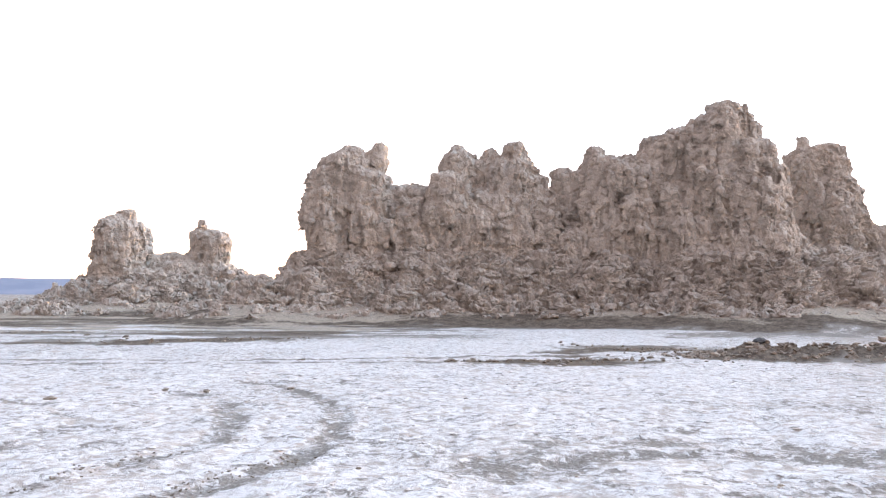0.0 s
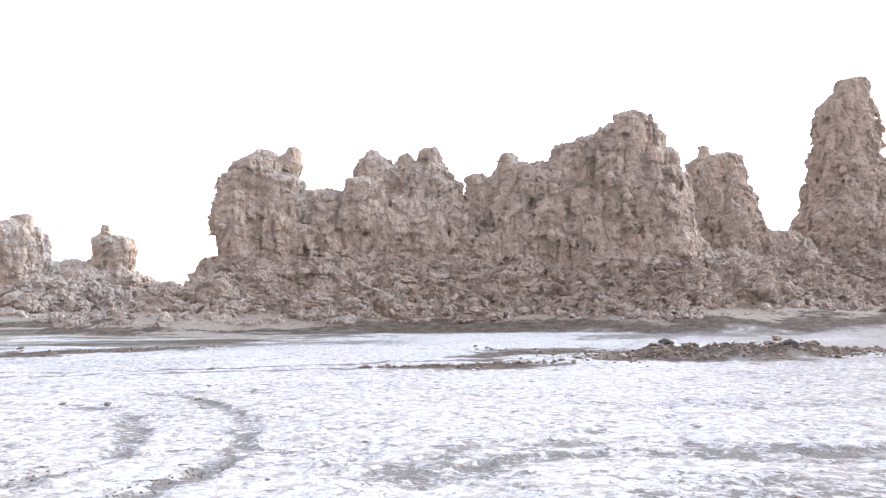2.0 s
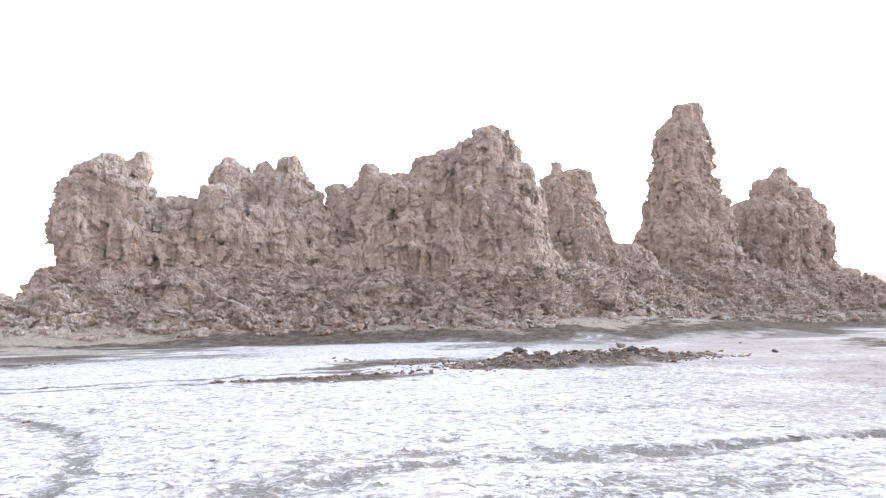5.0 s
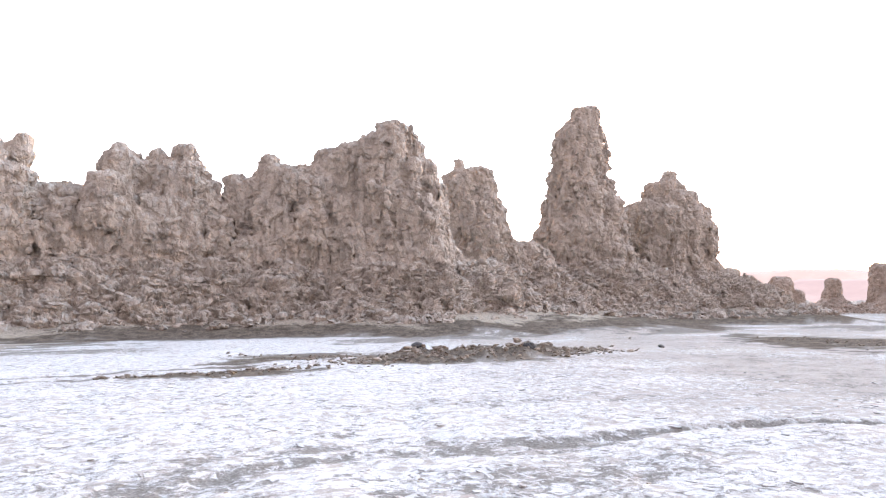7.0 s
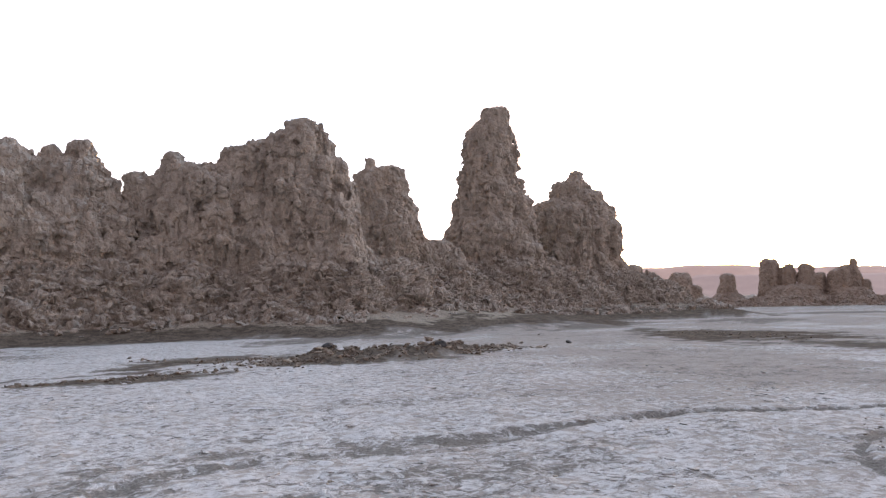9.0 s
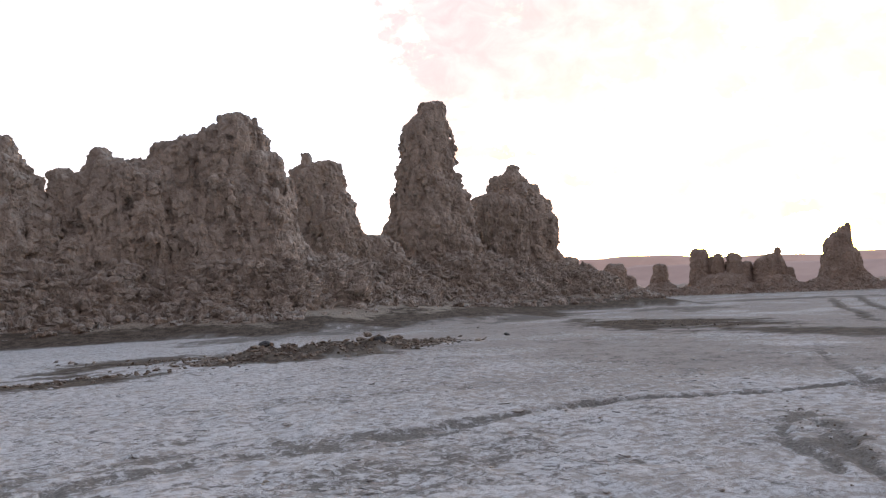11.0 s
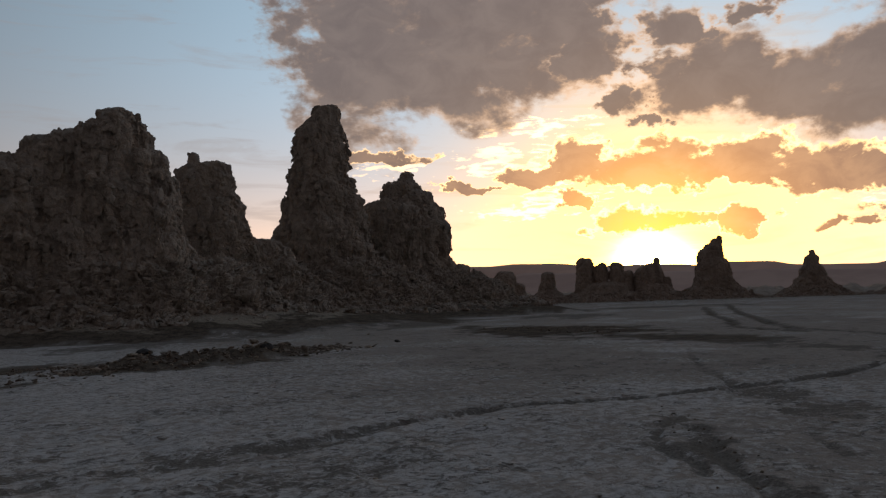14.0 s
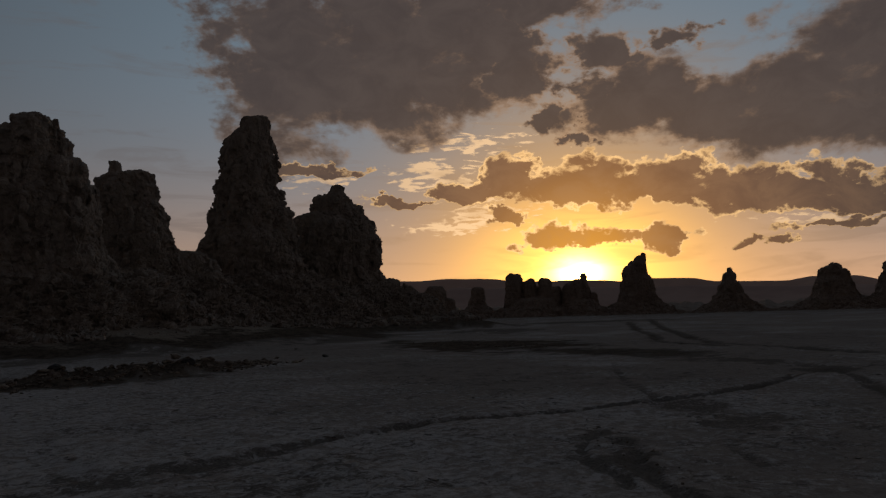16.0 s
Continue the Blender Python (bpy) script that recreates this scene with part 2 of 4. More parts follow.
flake = N.math("ADD", N.math("ADD", N.math("MULTIPLY", clump, 0.6), N.math("MULTIPLY", crumb, 0.14)), N.math("SUBTRACT", N.math("MULTIPLY", patch, 0.36), N.math("MULTIPLY", bare, 0.11)))
salt = N.mix(N.ramp(flake, 0.475, 0.59), N.mix(N.ramp(fleck, 0.35, 0.65), (0.325, 0.282, 0.254), (0.455, 0.402, 0.368)), (0.605, 0.577, 0.568))
grey = N.mix(N.ramp(crumb, 0.3, 0.7), (0.165, 0.145, 0.130), (0.285, 0.253, 0.228))
earth = N.mix(N.ramp(N.math("ADD", N.math("MULTIPLY", fleck, 0.5), N.math("MULTIPLY", patch, 0.5)), 0.40, 0.60), (0.085, 0.067, 0.056), (0.185, 0.147, 0.118))
soil = N.mix(N.ramp(mud, 0.3, 0.75), grey, earth)
silt = N.add("ShaderNodeAttribute", attribute_name="silt").outputs["Fac"]
wash = N.ramp(N.math("ADD", silt, N.math("MULTIPLY", N.math("SUBTRACT", patch, 0.5), 1.3)), 0.35, 0.75)
soil = N.mix(wash, soil, N.mix(N.ramp(fleck, 0.35, 0.65), (0.25, 0.205, 0.165), (0.42, 0.355, 0.295)))
N.put(bsdf.inputs["Base Color"], N.mix(dark, salt, soil))
bump(N, bsdf, N.math("ADD", N.math("SUBTRACT", clump, N.math("MULTIPLY", dark, 0.25)), N.math("MULTIPLY", crumb, 0.25)), 0.6, 0.06)


def far_material(name, haze_glow, bare=(0.16, 0.13, 0.12), grown=(0.23, 0.19, 0.17)):
    """Far land, its haze painted as a faint glow of the surface itself."""
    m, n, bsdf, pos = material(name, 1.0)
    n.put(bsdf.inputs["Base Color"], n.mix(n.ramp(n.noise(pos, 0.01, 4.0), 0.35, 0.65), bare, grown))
    bsdf.inputs["Emission Color"].default_value = (*haze_glow, 1.0)
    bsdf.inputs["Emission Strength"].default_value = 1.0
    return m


# emission colours painting warm haze toward the sun, blue haze over the lake
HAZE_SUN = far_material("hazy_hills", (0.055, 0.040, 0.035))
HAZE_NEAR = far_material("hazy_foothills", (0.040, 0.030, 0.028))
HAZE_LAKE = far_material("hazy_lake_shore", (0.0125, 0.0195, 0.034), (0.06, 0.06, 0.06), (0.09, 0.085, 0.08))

# ---------------------------------------------------------------- shapes

TABLE = np.random.RandomState(7).rand(64, 64, 64).astype(np.float32)


def value_noise(x, y, z):
    """Smooth noise from 0 to 1 on arrays of places."""
    i, j, k = np.floor(x), np.floor(y), np.floor(z)
    fx, fy, fz = x - i, y - j, z - k
    fx, fy, fz = (f * f * (3 - 2 * f) for f in (fx, fy, fz))
    i, j, k = (a.astype(np.int32) for a in (i, j, k))
    i0, j0, k0, i1, j1, k1 = i & 63, j & 63, k & 63, (i + 1) & 63, (j + 1) & 63, (k + 1) & 63
    a = TABLE[i0, j0, k0] * (1 - fx) + TABLE[i1, j0, k0] * fx
    b = TABLE[i0, j1, k0] * (1 - fx) + TABLE[i1, j1, k0] * fx
    c = TABLE[i0, j0, k1] * (1 - fx) + TABLE[i1, j0, k1] * fx
    d = TABLE[i0, j1, k1] * (1 - fx) + TABLE[i1, j1, k1] * fx
    a, c = a * (1 - fy) + b * fy, c * (1 - fy) + d * fy
    return a * (1 - fz) + c * fz


def turned(x, y, z, size, seed, upright=1.0):
    """Places in a turned and shifted noise space, cells about `size` metres, `upright` times as tall."""
    s, c = math.sin(seed * 1.7 + 0.4), math.cos(seed * 1.7 + 0.4)
    u, v, w = (x * c - y * s) / size, (x * s + y * c) / size, z / (size * upright)
    return u * 0.8 - w * 0.35 + seed * 7.3, v + seed * 3.1, w * 0.93 + u * 0.35 + seed * 5.7


def billow(x, y, z, size, seed, upright=1.0):
    """Round nodules with sharp creases between them: 0 in the creases, up to 1 on top."""
    return np.abs(2 * value_noise(*turned(x, y, z, size, seed, upright)) - 1)


def crag(x, y, z, size, seed, upright=1.0):
    """Broken blocks: each cell, about `size` metres, is a tilted facet of its own, with cracks between."""
    p = turned(x, y, z, size, seed, upright)
    base = [np.floor(a - 0.5).astype(np.int32) for a in p]
    best = np.full(x.shape, 9.0)
    away = [np.zeros(x.shape) for _ in range(3)]
    cell = [np.zeros(x.shape, np.int32) for _ in range(3)]
    for corner in itertools.product((0, 1), repeat=3):
        i, j, k = ((b + c) & 63 for b, c in zip(base, corner))
        spot = (TABLE[i, j, k], TABLE[j, k, i], TABLE[k, i, j])
        gap = [a - b - c - 0.2 - 0.6 * q for a, b, c, q in zip(p, base, corner, spot)]
        far = gap[0] ** 2 + gap[1] ** 2 + gap[2] ** 2
        nearer = far < best
        best = np.where(nearer, far, best)
        for n, c in enumerate((i, j, k)):
            away[n] = np.where(nearer, gap[n], away[n])
            cell[n] = np.where(nearer, c, cell[n])
    i, j, k = cell
    tilt = sum((TABLE[(i + 11 * n) & 63, (j + 23 + n) & 63, k] - 0.5) * away[n] for n in range(3))
    return 0.7 * (TABLE[(i + 40) & 63, j, (k + 9) & 63] - 0.5) + 1.7 * tilt + 0.7 * (0.42 - np.sqrt(best))


def smoothstep(lo, hi, x):
    t = np.clip((x - lo) / (hi - lo), 0, 1)
    return t * t * (3 - 2 * t)


def column_rim(col, x, y):
    """How many radii the places lie from a column's axis, and its lesser radius."""
    cx, cy, a, b = col[:4]
    ang = math.atan2(cx, cy)
    s, c = math.sin(ang), math.cos(ang)
    u, v = (x - cx) * c - (y - cy) * s, (x - cx) * s + (y - cy) * c
    return np.sqrt((u / a) ** 2 + (v / b) ** 2), min(a, b)


def foot_distance(cols, x, y):
    """Distance on the plan from the columns' feet."""
    d = np.full(np.broadcast(x, y).shape, 1e3)
    for col in cols:
        r, m = column_rim(col, x, y)
        d = np.minimum(d, (r - 1) * m)
    return d


def surface_net(field, origin, cell):
    """The surface where a field of distances on a grid crosses zero, as vertices and quads."""
    inside = field < 0
    corner = [inside[i : inside.shape[0] - 1 + i, j : inside.shape[1] - 1 + j, k : inside.shape[2] - 1 + k] for i in (0, 1) for j in (0, 1) for k in (0, 1)]
    count = sum(c.astype(np.int8) for c in corner)
    cells = np.argwhere((count > 0) & (count < 8))
    index = np.full(count.shape, -1, np.int32)
    index[tuple(cells.T)] = np.arange(len(cells))
    total, hits = np.zeros((len(cells), 3)), np.zeros(len(cells))
    for axis in range(3):
        o1, o2 = [a for a in range(3) if a != axis]
        for p in (0, 1):
            for q in (0, 1):
                c0 = cells.copy()
                c0[:, o1] += p
                c0[:, o2] += q
                c1 = c0.copy()
                c1[:, axis] += 1
                f0, f1 = field[tuple(c0.T)], field[tuple(c1.T)]
                cut = (f0 < 0) != (f1 < 0)
                t = np.where(cut, f0 / np.where(cut, f0 - f1, 1), 0)
                place = c0.astype(float)
                place[:, axis] += t
                total += place * cut[:, None]
                hits += cut
    verts = total / hits[:, None] * cell + np.array(origin)
    quads = []
    for axis in range(3):
        o1, o2 = [(1, 2), (2, 0), (0, 1)][axis]
        lo = np.take(inside, range(inside.shape[axis] - 1), axis)
        hi = np.take(inside, range(1, inside.shape[axis]), axis)
        edges = np.argwhere(lo != hi)
        ok = (edges[:, o1] > 0) & (edges[:, o2] > 0) & (edges[:, o1] < index.shape[o1]) & (edges[:, o2] < index.shape[o2])
        edges = edges[ok]
        out = lo[tuple(edges.T)]
        ring = []
        for p, q in ((0, 0), (-1, 0), (-1, -1), (0, -1)):
            e = edges.copy()
            e[:, o1] += p
            e[:, o2] += q
            ring.append(index[tuple(e.T)])
        ring = np.stack(ring, 1)
        ring[~out] = ring[~out][:, ::-1]
        quads.append(ring)
    return verts, np.concatenate(quads)


def largest_piece(verts, quads):
    """The largest connected piece of a surface."""
    label = np.arange(len(verts))
    while True:
        least = label[quads].min(1)
        then = label.copy()
        np.minimum.at(then, quads.ravel(), np.repeat(least, 4))
        then = then[then]
        if (then == label).all():
            break
        label = then
    keep = label == np.bincount(label).argmax()
    again = np.cumsum(keep) - 1
    return verts[keep], again[quads[keep[quads[:, 0]]]]


def mesh_from(name, verts, quads, mat, smooth=True):
    me = bpy.data.meshes.new(name)
    me.vertices.add(len(verts))
    me.vertices.foreach_set("co", np.asarray(verts, np.float32).ravel())
    me.loops.add(len(quads) * 4)
    me.loops.foreach_set("vertex_index", np.asarray(quads, np.int32).ravel())
    me.polygons.add(len(quads))
    me.polygons.foreach_set("loop_start", np.arange(0, len(quads) * 4, 4, dtype=np.int32))
    me.polygons.foreach_set("use_smooth", np.full(len(quads), smooth))
    me.materials.append(mat)
    me.update(calc_edges=True)
    me.validate()
    return me


def outcrop(cols, cell, talus, spread, seed, rough=1.0, scale=1.0):
    """A weathered tufa outcrop. cols: columns (x, y, half width, half depth, height, top width, height of the foot);
    talus: height of the rubble slope at its foot; spread: how far it runs out."""
    reach = 1.6 * spread + 0.8
    box = [(min(c[n] - max(c[2:4]) for c in cols) - reach, max(c[n] + max(c[2:4]) for c in cols) + reach) for n in (0, 1)]
    box.append((-0.7, max(c[4] for c in cols) + 1.4 * scale))
    gx, gy, gz = (np.arange(a, b, cell, dtype=np.float32) for a, b in box)
    field = np.full((len(gx), len(gy), len(gz)), 3.0, np.float32)
    thin_here = np.full(field.shape, 1.0, np.float32)
    owner = np.zeros(field.shape, np.int8)
    X, Y = gx[:, None], gy[None, :]
    for number, (cx, cy, a, b, h, top, low) in enumerate(cols):
        reach = max(a, b) * 1.25 + 1.5 * scale
        ix, iy = np.searchsorted(gx, (cx - reach, cx + reach)), np.searchsorted(gy, (cy - reach, cy + reach))
        iz = np.searchsorted(gz, (low - 1.5 * scale, h + 1.5 * scale))
        r, m = column_rim((cx, cy, a, b), X[ix[0] : ix[1]], Y[:, iy[0] : iy[1]])
        z = gz[iz[0] : iz[1]]
        u = np.clip((z - low) / (h - low), 0, 1)
        cap = 1 - min(0.3, 0.8 * a * top / (h - low))
        wide = (1 + (top - 1) * u + (0.2 if low < 0.5 else -0.1) * (1 - u) ** 4) * np.sqrt(np.clip(1 - np.clip((u - cap) / (1 - cap), 0, 1) ** 2.6, 0, 1))
        d = np.maximum((r[:, :, None] - wide) * m * 0.8, (z - h)[None, None, :])
        if low > 0.5:
            d = np.maximum(d, (low - z)[None, None, :] * 0.8)
        body = thin_here[ix[0] : ix[1], iy[0] : iy[1], iz[0] : iz[1]]
        part = field[ix[0] : ix[1], iy[0] : iy[1], iz[0] : iz[1]]
        k = 0.55 * scale
        np.copyto(owner[ix[0] : ix[1], iy[0] : iy[1], iz[0] : iz[1]], number + 1 if a < 1.45 * scale else 0, where=d < part)
        np.copyto(body, np.clip(0.15 + 0.55 * (m * wide)[None, None, :] / scale - 0.2, 0.15, 1.0), where=d < part)
        mix = np.clip(0.5 + 0.5 * (part - d) / k, 0, 1)
        part[...] = part + (d - part) * mix - k * mix * (1 - mix)
    foot = foot_distance([c for c in cols if c[6] < 0.5], X, Y)
    lumps = 0.6 * value_noise(*turned(X, Y, 0 * X, 3.6 * scale, seed + 9)) + 0.4 * value_noise(*turned(X, Y, 0 * X, 1.4 * scale, seed + 10))
    slope = np.zeros(foot.shape)
    for col in cols:
        if col[6] < 0.5:
            r, m = column_rim(col, X, Y)
            slope = np.maximum(slope, min(talus, 0.5 * col[4]) * np.clip(1 - (r - 1) * m / (min(spread, 0.9 * col[4]) * (0.4 + 1.15 * lumps)), 0, 1) ** 1.3)
    slope = np.where(foot < spread * 1.5, slope + ground_rise(X, Y) - 0.25, -2)
    d = (gz[None, None, :] - slope[:, :, None]) * 0.8
    rubble = smoothstep(-0.6 * scale, 0.5 * scale, field - d)
    field = np.minimum(field, d)
    near = np.argwhere(np.abs(field) < 1.0 * scale)
    at = tuple(near.T)
    x, y, z = gx[near[:, 0]], gy[near[:, 1]], gz[near[:, 2]]
    rub = rubble[at]
    bend = 0.3 * scale * (value_noise(*turned(x, y, z, 0.8 * scale, seed + 5)) - 0.5)
    x, y, z = x + bend, y - bend, z + bend
    big = billow(x, y, z, 2.1 * scale, seed, 1.7) - 0.26
    mid = billow(x, y, z, 0.95 * scale, seed + 1, 1.3) - 0.26
    rib = value_noise(*turned(x, y, z, 0.6 * scale, seed + 2, 5.0)) - 0.5
    fold = billow(x, y, z, 0.33 * scale, seed + 8, 4.5) - 0.26
    ledge = billow(x, y, z, 0.6 * scale, seed + 12, 0.6) - 0.26
    slim = thin_here[at]
    grow = (big * 0.5 + rib * 0.34) * (1 - 0.35 * rub) * slim + ledge * 0.28 * (0.3 + 0.7 * slim) + mid * (0.3 + 0.3 * rub) * (0.25 + 0.75 * slim) + fold * 0.36 * (1 - rub) * (0.3 + 0.7 * slim)
    field[at] -= (grow - 0.02 - 0.08 * slim + 0.15 * rub) * rough * scale
    verts, quads = largest_piece(*surface_net(field, (gx[0], gy[0], gz[0]), cell))
    spot = tuple(np.clip(np.rint((verts - (gx[0], gy[0], gz[0])) / cell).astype(int), 0, np.array(field.shape) - 1).T)
    rub, slim = rubble[spot], thin_here[spot]
    corner = verts[quads]
    facing = np.cross(corner[:, 2] - corner[:, 0], corner[:, 3] - corner[:, 1])
    normal = np.stack([np.bincount(quads.ravel(), np.repeat(facing[:, n], 4), len(verts)) for n in range(3)], 1)
    normal /= np.maximum(np.linalg.norm(normal, axis=1), 1e-9)[:, None]
    x, y, z = verts.T
    bend = 0.2 * scale * (value_noise(*turned(x, y, z, 0.35 * scale, seed + 6)) - 0.5)
    x, y, z = x + bend, y - bend, z + 0.6 * bend
    face = 0.24 * crag(x, y, z, 0.85 * scale, seed + 21, 1.5) * (0.3 + 0.7 * slim) + 0.14 * crag(x, y, z, 0.42 * scale, seed + 22, 1.5) * (0.5 + 0.5 * slim) + 0.07 * crag(x, y, z, 0.2 * scale, seed + 23, 1.6)
    heap = 0.6 * (billow(x, y, z, 2.6 * scale, seed + 27, 0.8) - 0.26) + 0.24 * crag(x, y, z, 1.0 * scale, seed + 24, 0.55) + 0.29 * crag(x, y, z, 0.5 * scale, seed + 25, 0.42) + 0.16 * crag(x, y, z, 0.24 * scale, seed + 26, 0.5)
    verts = verts + normal * ((face + (heap - face) * rub) * rough * scale)[:, None]
    first = quads[:, 0]
    return verts, quads, np.where(rub[first] > 0.5, -1, owner[spot][first])


def chip_shape(seed):
    """A small angular chip of 24 quads, about 1 m across."""
    bm = bmesh.new()
    bmesh.ops.create_cube(bm, size=1.0)
    bmesh.ops.subdivide_edges(bm, edges=bm.edges[:], cuts=1, use_grid_fill=True)
    rnd = np.random.RandomState(seed)
    co = np.array([v.co for v in bm.verts])
    co = co / np.maximum(np.linalg.norm(co, axis=1), 0.3)[:, None] * 0.5 * rnd.uniform(0.6, 1.3, (len(co), 1)) * np.array([1.2, 0.85, 0.5])
    quads = np.array([[v.index for v in f.verts] for f in bm.faces])
    bm.free()
    return co, quads


CHIPS = [chip_shape(200 + i) for i in range(8)]


def rubble(verts, quads, count, seed, sizes):
    """Many loose chips lying on some faces, as one mesh's vertices and quads."""
    rnd = np.random.RandomState(seed)
    corner = verts[quads]
    normal = np.cross(corner[:, 2] - corner[:, 0], corner[:, 3] - corner[:, 1])
    normal /= np.maximum(np.linalg.norm(normal, axis=1), 1e-9)[:, None]
    fit = np.flatnonzero(normal[:, 2] > 0.25)
    out, faces, n = [], [], 0
    for k in rnd.choice(fit, count):
        co, q = CHIPS[rnd.randint(len(CHIPS))]
        turn = np.array(Euler(rnd.uniform(-0.7, 0.7, 3) * (1, 1, 4.5)).to_matrix())
        size = sizes[0] + (sizes[1] - sizes[0]) * rnd.rand() ** 3
        out.append(co @ turn.T * size + corner[k].mean(0) + (0, 0, 0.12 * size))
        faces.append(q + n)
        n += len(co)
    return np.concatenate(out), np.concatenate(faces)


def pieces(quads, belongs, count):
    """Numbers the connected pieces of faces of one kind."""
    piece = np.arange(len(quads))
    corner = (quads + (belongs[:, None].astype(np.int64) + 1) * count).ravel()
    names, corner = np.unique(corner, return_inverse=True)
    while True:
        least = np.full(len(names), len(quads))
        np.minimum.at(least, corner, np.repeat(piece, 4))
        then = least[corner.reshape(-1, 4)].min(1)
        then = then[then]
        if (then == piece).all():
            return piece
        piece = then


def whole_pieces(quads, belongs, count, least=900):
    """Gives small stray pieces to the kind next to them; returns the kinds and the pieces."""
    belongs = belongs.astype(np.int64)
    for _ in range(8):
        piece = pieces(quads, belongs, count)
        size = np.bincount(piece, minlength=len(quads))
        if not (size[piece] < least).any():
            break
        top = np.full(count, -9)
        stray = size[piece] < least
        np.maximum.at(top, quads[~stray].ravel(), np.repeat(belongs[~stray], 4))
        best = np.full(len(quads), -9)
        np.maximum.at(best, piece[stray], top[quads[stray]].max(1))
        found = stray & (best[piece] > -9)
        belongs = np.where(found, best[piece], belongs)
    return belongs, pieces(quads, belongs, count)


def outcrop_thing(name, made, mat, label, group, chips=0, sizes=(0.12, 0.5)):
    """Sets up an outcrop of a cliff, its talus and its pinnacles as parts of one thing."""
    verts, quads, belongs = made
    whole = tagged(new(name), label, "rock formation", group)
    middle = verts.mean(0)
    whole.location = (middle[0], middle[1], 0)
    belongs, piece = whole_pieces(quads, belongs, len(verts))
    for key in np.unique(piece):
        some = quads[piece == key]
        kind = belongs[piece == key][0]
        used, again = np.unique(some, return_inverse=True)
        title = "talus" if kind < 0 else "pinnacle" if kind else "cliff"
        ob = new(title, mesh_from(title, verts[used] - np.array(whole.location), again.reshape(-1, 4), TALUS if kind < 0 and mat is TUFA else mat, False))
        ob.parent = whole
    slope = quads[belongs < 0]
    if chips and len(slope):
        v, q = rubble(verts, slope, chips, len(slope), sizes)
        ob = tagged(new("rubble", mesh_from("rubble", v - np.array(whole.location), q, mat, False)), "loose angular tufa chips", kind="stuff")
        ob.parent = whole
    return whole


def thing(name, me, label, category, group="", kind=""):
    return tagged(new(name, me), label, category, group, kind)


# the columns of each outcrop: x, y, half width, half depth, height, width at the top, height of the foot
CLIFF_A = [
    (-6.0, 49.1, 2.66, 2.93, 10.9, 0.72, 0), (-5.5, 49.0, 1.41, 1.55, 11.3, 0.8, 0), (-7.3, 48.5, 1.47, 1.61, 9.8, 0.85, 5.7), (-7.9, 48.2, 0.84, 0.93, 8.0, 0.8, 5.8), (-3.8, 49.1, 0.82, 0.91, 11.6, 0.75, 0),
    (-1.6, 50.2, 2.55, 2.81, 9.0, 0.95, 0), (-4.5, 48.4, 1.85, 2.03, 9.7, 0.8, 0), (-2.9, 48.9, 1.94, 2.13, 6.3, 0.8, 0), (1.3, 49.6, 1.9, 2.09, 11.2, 0.55, 0), (1.4, 49.3, 0.79, 0.87, 11.5, 0.6, 0),
    (0.7, 47.4, 1.44, 1.58, 9.4, 0.85, 6.0), (2.7, 49.9, 1.11, 1.23, 10.6, 0.85, 0), (3.6, 49.7, 0.67, 0.74, 11.4, 0.6, 0), (5.2, 49.3, 1.1, 1.21, 11.8, 0.75, 0), (4.9, 49.2, 2.12, 2.33, 10.7, 0.7, 0),
    (6.1, 48.8, 1.25, 1.37, 9.5, 0.85, 0), (6.9, 48.7, 0.47, 0.51, 9.4, 0.8, 0), (-1.0, 50.6, 3.69, 4.06, 8.2, 0.9, 0), (7.4, 50.5, 2.89, 3.18, 8.5, 0.9, 0), (3.7, 49.5, 5.19, 3.74, 8.6, 0.85, 0),
    (-0.4, 49.3, 2.82, 2.68, 7.6, 0.8, 0), (6.1, 48.2, 2.37, 2.61, 6.1, 0.7, 0), (-10.4, 45.3, 0.65, 0.72, 2.8, 0.75, 0), (-9.0, 45.9, 0.55, 0.61, 3.1, 0.7, 0),
]
CLIFF_B = [
    (8.3, 48.8, 0.92, 1.01, 10.0, 0.85, 0), (9.1, 48.2, 1.21, 1.34, 9.7, 0.85, 0), (10.1, 47.6, 0.72, 0.8, 11.2, 0.85, 7.3), (10.7, 47.7, 1.37, 1.51, 10.6, 0.8, 0), (12.2, 47.5, 2.08, 2.29, 10.6, 0.9, 0),
    (13.9, 46.9, 1.24, 1.36, 11.8, 0.85, 0), (15.1, 46.3, 1.47, 1.62, 12.1, 0.85, 0), (17.5, 45.3, 2.48, 2.73, 12.8, 0.75, 0), (17.5, 45.1, 1.55, 1.7, 13.5, 0.8, 0), (18.8, 44.3, 0.85, 0.93, 12.1, 0.8, 0),
    (18.9, 44.2, 2.15, 2.36, 11.0, 0.65, 0), (20.0, 44.2, 1.08, 1.19, 9.5, 0.8, 0), (17.6, 44.7, 4.28, 3.64, 10.3, 0.55, 0), (14.3, 45.1, 1.57, 1.73, 8.5, 0.75, 0), (15.3, 44.7, 2.16, 2.38, 6.5, 0.75, 0),
    (10.9, 47.4, 3.1, 3.41, 8.6, 0.6, 0), (13.1, 46.7, 2.74, 3.02, 9.9, 0.75, 0), (8.7, 46.8, 1.9, 2.1, 5.8, 0.7, 0), (19.3, 43.2, 2.55, 2.8, 5.8, 0.6, 0), (18.0, 45.7, 6.69, 3.68, 8.8, 0.26, 0),
    (21.1, 43.8, 2.38, 2.62, 4.7, 0.5, 0),
]
